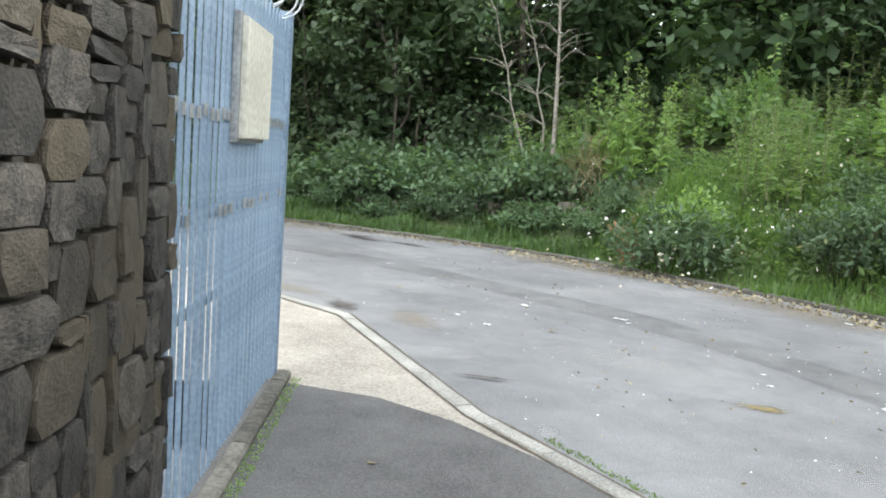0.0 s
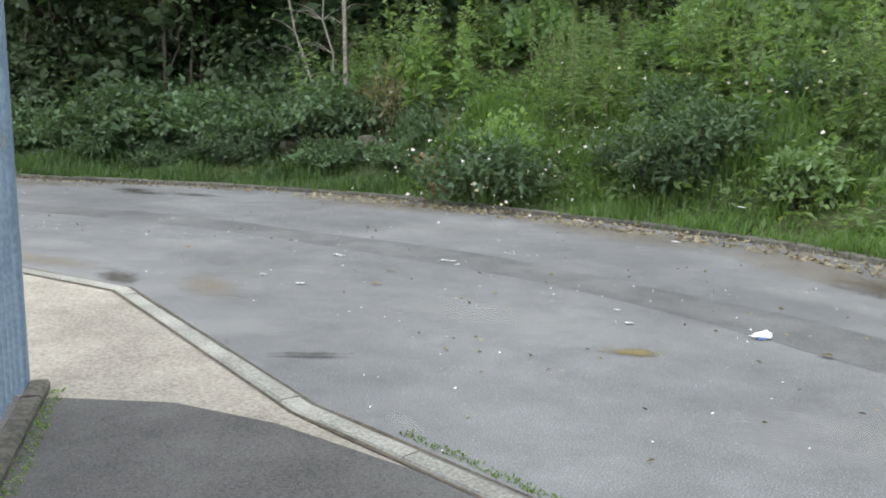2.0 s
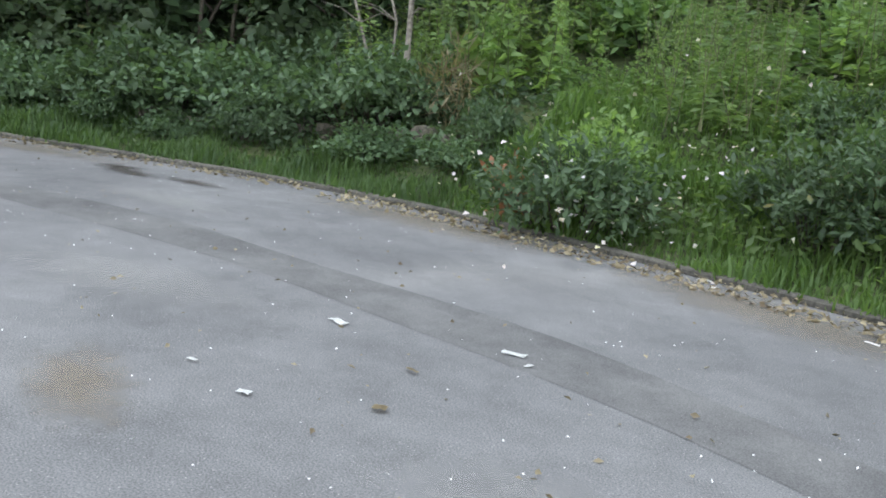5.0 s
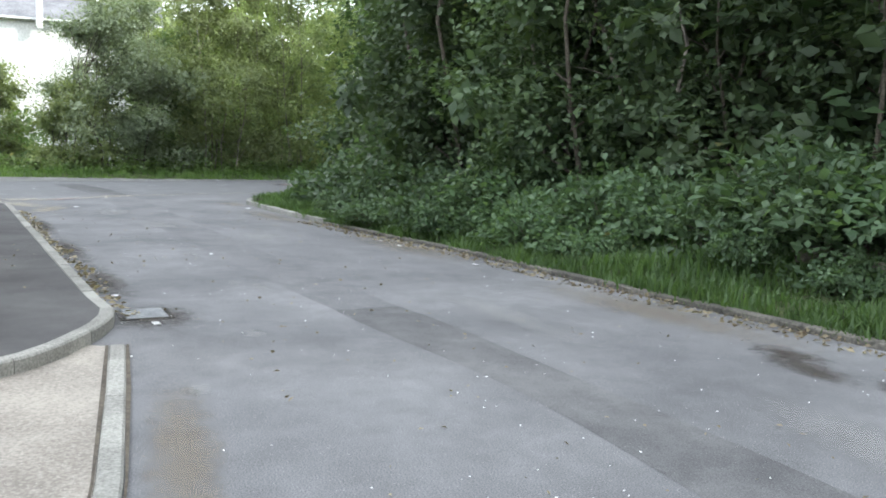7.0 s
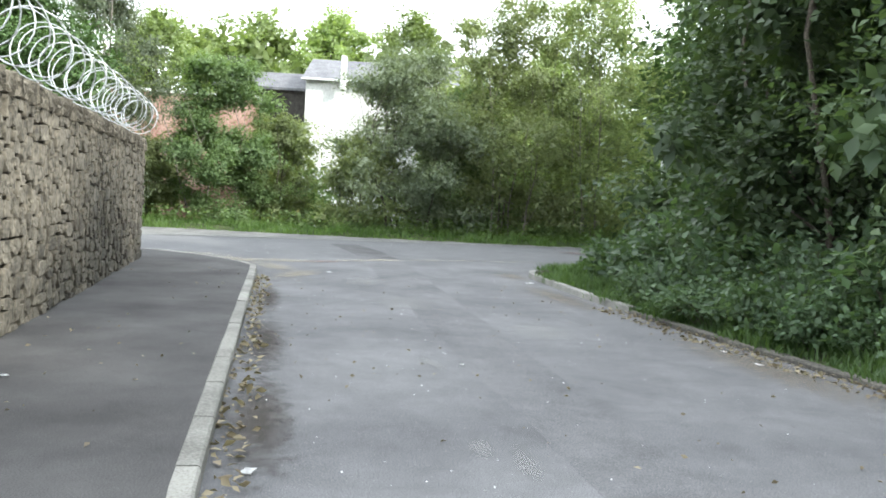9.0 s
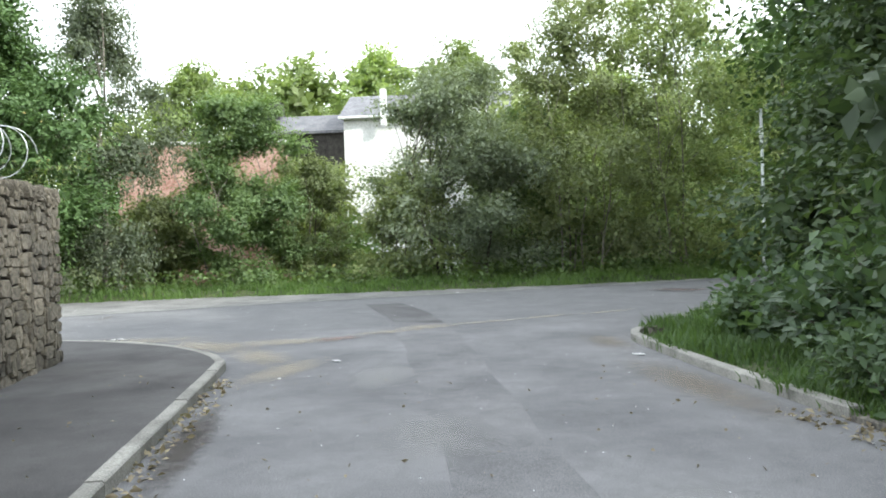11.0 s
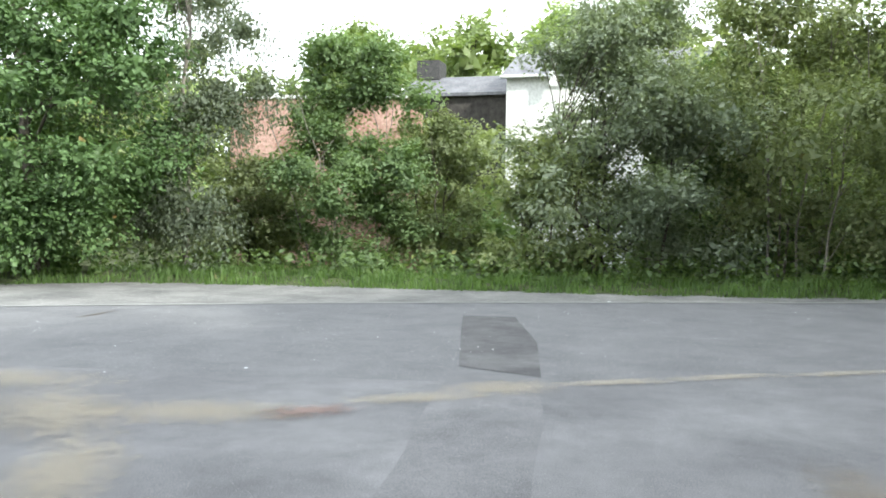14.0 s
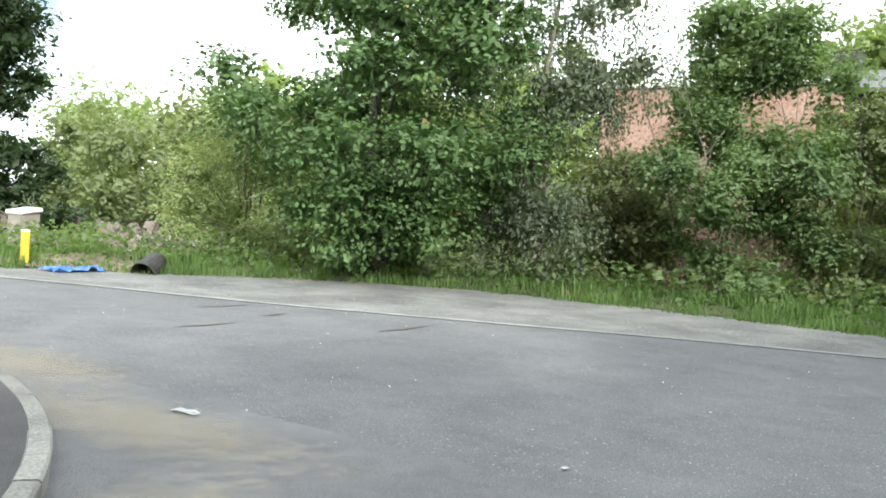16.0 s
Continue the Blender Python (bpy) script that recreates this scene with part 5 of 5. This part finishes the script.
zi = 0.006
for lab, mat, spots in [
    ("dry brown moss patch on the asphalt", M_S_MOSS, [(-2.03, 5.82, 0.24, 0.13, 20)]),
    ("dark damp dirt by the kerb", M_S_DIRT, [(-0.75, 8.6, 0.75, 0.45, -40), (-10.8, 10.3, 0.7, 0.25, -5), (-9.9, 10.5, 0.6, 0.22, 0), (-11.2, 10.5, 0.5, 0.25, 10), (-6.25, 5.78, 0.42, 0.2, -25), (-13.45, 5.85, 0.7, 0.5, 0), (-15.6, 5.36, 1.7, 0.3, 10.6), (-18.4, 4.84, 2.0, 0.28, 10.6), (-21.9, 4.18, 2.2, 0.24, 10.6), (-0.52, 7.32, 0.25, 0.14, 0)]),
    ("earthy film along the kerb", M_S_BROWN, [(-3.5, 10.3, 2.2, 0.7, -20), (-7.0, 11.0, 2.4, 0.6, -3), (-1.4, 9.2, 1.5, 0.6, -45), (-13.0, 10.4, 2.4, 0.5, 12), (-24.0, 8.3, 2.4, 0.45, 12), (-18.5, 9.5, 2.4, 0.5, 12), (-7.4, 5.95, 1.2, 0.28, 0), (-5.4, 5.9, 0.7, 0.3, -30), (-10, 5.95, 1.8, 0.25, 0), (-27.6, 7.9, 1.2, 0.4, 8)]),
    ("pale dusty blotch on the asphalt", M_S_PALE, [(-14.95, 6.93, 0.45, 0.1, 5), (-15.2, 6.7, 0.3, 0.1, 0), (-12.6, 6.6, 0.25, 0.12, 0), (-17.7, 6.4, 0.4, 0.12, 20), (-2.62, 4.15, 0.22, 0.12, -30), (-20.0, 7.6, 0.9, 0.5, 0), (-11.1, 6.1, 0.2, 0.1, 0), (-4.4, 5.0, 0.7, 0.4, 30), (-3.2, 6.2, 1.1, 0.5, 0), (-6.8, 7.2, 1.3, 0.6, 10), (-9.2, 9.4, 1.3, 0.4, 0), (-13.0, 8.9, 1.8, 0.3, 8), (-1.2, 7.9, 1.0, 0.35, -30), (-24.8, 5.2, 1.3, 0.5, 0), (-22.0, 6.0, 1.2, 0.6, 10), (-8.0, 6.5, 0.9, 0.4, 0), (-0.5, 5.0, 1.2, 0.6, 0)]),
    ("pale sand spread on the road", M_S_SAND, [(-29.5, 4.6, 0.9, 0.3, 125), (-30.2, 5.2, 0.8, 0.5, 125), (-30.9, 6.2, 1.0, 0.22, 122), (-31.6, 7.2, 1.0, 0.2, 125), (-32.3, 8.4, 1.1, 0.2, 125), (-28.4, 3.2, 1.3, 0.6, 110), (-28.9, 0.4, 2.0, 0.75, 100), (-28.0, 2.2, 1.4, 0.75, 48), (-26.7, 3.35, 1.2, 0.5, 28), (-29.2, -1.7, 1.6, 0.7, 95), (-25.4, 4.0, 1.4, 0.4, 169)]),
    ("reddish worn patch in the junction", M_S_RED, [(-28.7, 4.0, 0.6, 0.3, 130), (-38.5, 11.0, 1.2, 0.5, 60)]),
    ("dark dampness on the footway", M_S_DIRT, [(-3.6, 4.8, 0.35, 0.05, 30)]),
]:
    for x, y, rx, ry, rot in spots:
        zi += 0.00025
        stain(lab, x, y, rx, ry, rot, mat, zi)


def litter_strip(name, label, line, lo, hi, n, z, size=0.055):
    g = np.random.default_rng(len(name) + n)
    P = strip_points(line, lo, hi, n, 1, g)
    pos = np.stack([P[:, 0], P[:, 1], np.full(n, z) + g.uniform(0, 0.02, n)], 1)
    ax = g.normal(size=(n, 3)) * np.array([1, 1, 0.25])
    L = size * g.uniform(0.5, 1.5, n)
    return tagged(link(name, mesh_arrays(name, *leaf_arrays(pos, ax, L, L * 0.55, g)), M_LITTER), label, "leaf litter", kind="stuff")


litter_strip("leaf_litter", "dry fallen leaves along the bank kerb", [p for p in NORTH if -9 < p[0] < 3], -0.6, 0.05, 2600, 0.008)
litter_strip("leaf_litter", "dry fallen leaves along the bank kerb", [p for p in NORTH if -23 < p[0] < -9], -0.42, 0.05, 1500, 0.008)
litter_strip("leaf_litter", "dry fallen leaves in the gutter by the footway", [p for p in FOOT2 if -25 < p[0] < -13.2 and p[1] > 2], 0.07, 0.27, 480, 0.008, 0.06)
litter_strip("leaf_litter", "scattered leaves over the side road", [p for p in NORTH if -26 < p[0] < 3], -5.0, -0.3, 500, 0.006, 0.035)
litter_strip("leaf_litter", "scattered leaves on the footway", [p for p in FOOT2 if -25 < p[0] < -14 and p[1] > 2], -2.2, -0.15, 70, 0.106, 0.04)
g = np.random.default_rng(8)
P = np.concatenate([strip_points([p for p in NORTH if -27 < p[0] < 3], -5.5, -0.2, 600, 1, g), strip_points([p for p in FAR_IN if -12 < p[1] < 12], 0.2, 7, 400, 1, g)])
pos = np.stack([P[:, 0], P[:, 1], np.full(len(P), 0.007)], 1)
tagged(link("road_grit", mesh_arrays("road_grit", *leaf_arrays(pos, g.normal(size=(len(P), 3)) * [1, 1, 0.2], 0.015 * g.uniform(0.5, 1.6, len(P)), 0.011, g)), M_WHITE), "small white chips scattered on the road", "grit", kind="stuff")
# moss along joints
for line, n, lo, hi, zz in [([on_fence(-2.6, 0.13), on_fence(0.0, 0.13)], 900, -0.06, 0.04, 0.012), ([(-2.6, 3.98), (-1.0, 3.42)], 500, 0.06, 0.12, 0.002)]:
    g = np.random.default_rng(n)
    P = strip_points(line, lo, hi, n, -1, g)
    pos = np.stack([P[:, 0], P[:, 1], np.full(n, zz)], 1)
    tagged(link("moss_strip", mesh_arrays("moss_strip", *leaf_arrays(pos, g.normal(size=(n, 3)) * 0.6 + [0, 0, 0.7], 0.014 * g.uniform(0.5, 1.8, n), 0.01, g)), M_WEED), "moss and small weeds in the joint", "moss", kind="stuff")


def scrap(label, x, y, w, l, rot, mat, z=0.012, name="paper_scrap", fold=0.35):
    """A creased scrap with thickness."""
    bm = bmesh.new()
    g = random.Random(int((x * 31 + y * 17) * 100))
    w, l = w * 0.7, l * 0.7
    top = [[bm.verts.new(((i / 3 - 0.5) * l * (1 + g.uniform(-0.1, 0.1)), (j / 2 - 0.5) * w * (1 + g.uniform(-0.15, 0.15)), g.uniform(0, fold) * w * (0.4 if 0 < i < 3 else 0.2))) for j in range(3)] for i in range(4)]
    for i in range(3):
        for j in range(2):
            bm.faces.new((top[i][j], top[i + 1][j], top[i + 1][j + 1], top[i][j + 1]))
    bmesh.ops.solidify(bm, geom=bm.faces[:], thickness=0.003)
    ob = link(name, bm, mat)
    ob.matrix_basis = pose(x, y, z, 0, 0, rot)
    return tagged(ob, label, "litter", "litter on the road")


for x, y, w, l, rot in [(-4.19, 11.0, 0.1, 0.16, 10), (-4.05, 10.8, 0.06, 0.12, 60), (-2.77, 10.05, 0.05, 0.16, -20), (-4.3, 7.82, 0.08, 0.2, 10), (-4.15, 7.7, 0.04, 0.08, 80), (-5.3, 7.52, 0.09, 0.18, -15), (-4.85, 6.33, 0.06, 0.1, 10), (-2.41, 6.78, 0.03, 0.07, 0), (-2.23, 6.46, 0.05, 0.08, 40), (-5.32, 6.45, 0.04, 0.08, 0), (-14.55, 5.53, 0.09, 0.13, -10), (-13.15, 5.88, 0.09, 0.16, 10), (-15.9, 3.67, 0.07, 0.09, 30), (-17.73, 6.65, 0.05, 0.1, 0), (-26.2, 4.45, 0.12, 0.2, 30), (-24.87, 4.09, 0.05, 0.1, 0), (-26.2, 8.1, 0.14, 0.24, 20), (-29.3, 0.3, 0.14, 0.28, 100), (-30.3, 2.54, 0.04, 0.08, 0), (-19.3, 9.4, 0.06, 0.14, 10), (-18.6, 9.5, 0.08, 0.2, 10), (-16.4, 9.9, 0.08, 0.18, 10), (-39.8, 5.2, 0.1, 0.14, 0)]:
    scrap("crumpled white paper scrap on the asphalt", x, y, w, l, rot, M_WHITE, 0.112 if (x, y) == (-15.9, 3.67) else 0.012)
for x, y, w, l, rot in [(-4.32, 6.62, 0.1, 0.13, 20), (-1.0, 6.3, 0.08, 0.14, 0), (-2.87, 2.98, 0.06, 0.08, 40), (-0.6, 6.1, 0.08, 0.12, 70), (-4.51, 7.14, 0.05, 0.16, -10), (-8.9, 7.1, 0.05, 0.16, 0)]:
    scrap("curled dry leaf on the ground", x, y, w * 0.7, l * 0.7, rot, M_LITTER, 0.018, "dry_leaf", 0.6)
scrap("white paper scrap in the verge grass", -2.3, 11.1, 0.07, 0.2, 130, M_WHITE, 0.3)
bag = thing("crisp_packet", "crumpled white and dark blue food wrapper on the road", "litter", m=pose(-1.4, 6.55, 0.0, 0, 0, 40) @ Matrix.Scale(0.42, 4))
bm = bmesh.new()
bmesh.ops.create_icosphere(bm, subdivisions=3, radius=1)
for v in bm.verts:
    q = 1 + 0.35 * noise.noise(v.co * 2.3)
    v.co = Vector((v.co.x * 0.16 * q, v.co.y * 0.085 * q, 0.05 + v.co.z * (0.06 + 0.05 * v.co.x) * q))
part("wrapper", bm, M_WHITE, bag)
part("printed_band", box(0.2, 0.05, 0.012, pose(-0.02, -0.07, 0.03, 30, 0, 8), 0.004), M_BLUE, bag, "dark blue printed band")

# gully grate beside the kerb
grate = thing("gully_grate", "iron gully grate set in the gutter", "drain", m=pose(-13.62, 5.79, 0.0, 0, 0, 8))
part("frame", box(0.5, 0.44, 0.02, pose(0, 0, -0.003), 0.003), M_BLACK, grate)
for k in range(9):
    part("bar", box(0.028, 0.34, 0.02, pose(-0.19 + k * 0.047, 0, 0.004), 0.003), M_RAIL, grate)

# ---- waste ground beyond the main road ----
post = thing("marker_post", "short yellow painted marker post", "post", m=pose(-33.2, -10.9, hz(-33.2, -10.9)))
part("shaft", box(0.12, 0.12, 0.62, pose(0, 0, 0.28), 0.01), M_YELLOW, post)
part("cap", box(0.13, 0.13, 0.04, pose(0, 0, 0.6), 0.01), M_WHITE, post, "pale worn cap")
tub = thing("dumped_tub", "black dumped plastic tub lying on its side", "container", m=pose(-34.9, -9.5, hz(-34.9, -9.5) + 0.12, 0, 24, 30) @ Matrix.Scale(0.75, 4))
bm = bmesh.new()
bmesh.ops.create_cone(bm, cap_ends=False, segments=20, radius1=0.26, radius2=0.32, depth=0.75, matrix=pose(0, 0, 0.05, 0, 90, 0))
bmesh.ops.solidify(bm, geom=bm.faces[:], thickness=0.02)
part("body", bm, M_BLACK, tub)
bm = bmesh.new()
bmesh.ops.create_cone(bm, cap_ends=True, segments=20, radius1=0.25, radius2=0.26, depth=0.02, matrix=pose(-0.32, 0, 0.05, 0, 90, 0))
part("base", bm, M_BLACK, tub)
sheet = thing("plastic_sheet", "crumpled blue plastic sheet on the verge", "litter", m=pose(-33.6, -9.9, hz(-33.6, -9.9), 0, 0, 10))
bm = bmesh.new()
bmesh.ops.create_grid(bm, x_segments=14, y_segments=8, size=1)
for v in bm.verts:
    v.co = Vector((v.co.x * 0.5, v.co.y * 0.25, 0.1 + 0.12 * noise.noise(Vector((v.co.x * 3, v.co.y * 3, 1)))))
bmesh.ops.solidify(bm, geom=bm.faces[:], thickness=0.006)
part("sheet", bm, M_BLUE, sheet)
pillar = thing("gate_pillar", "pale concrete gate pillar with a white cap", "pillar", m=pose(-37.0, -19.6, hz(-37.0, -19.6), 0, 0, 20))
part("shaft", box(0.7, 0.5, 1.2, pose(0, 0, 0.5), 0.03), M_CONC, pillar)
part("cap", box(0.8, 0.6, 0.12, pose(0, 0, 1.16, 0, 8, 0), 0.03), M_WHITE, pillar, "white cap stone")
heap = thing("rubble_heap", "low heap of demolition rubble", "rubble", kind="stuff")
bm = bmesh.new()
rr = random.Random(5)
for k in range(260):
    x, y = rr.uniform(-46, -38), rr.uniform(-27, -21)
    s = rr.uniform(0.15, 0.5)
    z = hz(x, y) + max(0, 0.9 - 0.25 * abs(y + 24)) * rr.uniform(0.2, 1)
    box(s, s * rr.uniform(0.5, 1), s * rr.uniform(0.4, 0.8), pose(x, y, z, rr.uniform(0, 60), rr.uniform(0, 60), rr.uniform(0, 360)), 0.0, bm)
part("rubble", bm, M_RUBBLE, heap)


def draped(name, label, line, width, mat, category, lift=0.03, across=8):
    """A strip that follows the ground."""
    line = smooth_line(line, 0.5)
    cols = [offset_line(line, width * (k / (across - 1) - 0.5)) for k in range(across)]
    v = [(x, y, hz(x, y) + lift) for col in cols for x, y in col]
    n = len(line)
    t = [q for c in range(across - 1) for k in range(n - 1) for q in ((c * n + k, c * n + k + 1, (c + 1) * n + k + 1), (c * n + k, (c + 1) * n + k + 1, (c + 1) * n + k))]
    me = mesh_arrays(name, v, t)
    me.flip_normals()
    return tagged(link(name, me, mat, smooth=True), label, category, kind="structure")


draped("dirt_track", "brown dirt track into the waste ground", [(-33.6, -10.4), (-35.2, -13.0), (-37.6, -17.0), (-40.5, -22.0), (-42.5, -26.0)], 2.6, M_TRACK, "track")

# lamp column beyond the bend
lamp = thing("lamp_column", "slim grey steel lamp column on the far verge", "street lamp", m=pose(-45.8, 15.25, hz(-45.8, 15.25)))
column = part("column", mesh_arrays("column", *tube_arrays([(0, 0, -0.1), (0, 0, 1.2), (0, 0, 1.22), (0, 0, 5.6)], [0.09, 0.09, 0.06, 0.05], 12)), M_WIRE, lamp, smooth=True)
part("sleeve", mesh_arrays("sleeve", *tube_arrays([(0, 0, 4.6), (0, 0, 5.0)], [0.07, 0.07], 12)), M_WHITE, column, "white reflective sleeve")

# worn setts inside the junction corner
setts = thing("sett_paving", "worn stone setts behind the junction kerb", "paving", kind="structure")
rr = random.Random(6)
for i in range(7):
    for j in range(5):
        x, y = -28.1 - i * 0.26 + j * 0.05, 8.62 + j * 0.2 + i * 0.1 + max(0, i - 2) * 0.06
        if inside(HARD, np.array([x]), np.array([y]))[0]:
            continue
        ob = new("sett", stone_meshes[rr.randrange(14)])
        ob.parent = setts
        ob.matrix_basis = pose(x, y, 0.075, 90, 0, rr.uniform(-6, 6) + 15) @ Matrix.Diagonal((0.24, 0.1, 0.17, 1))
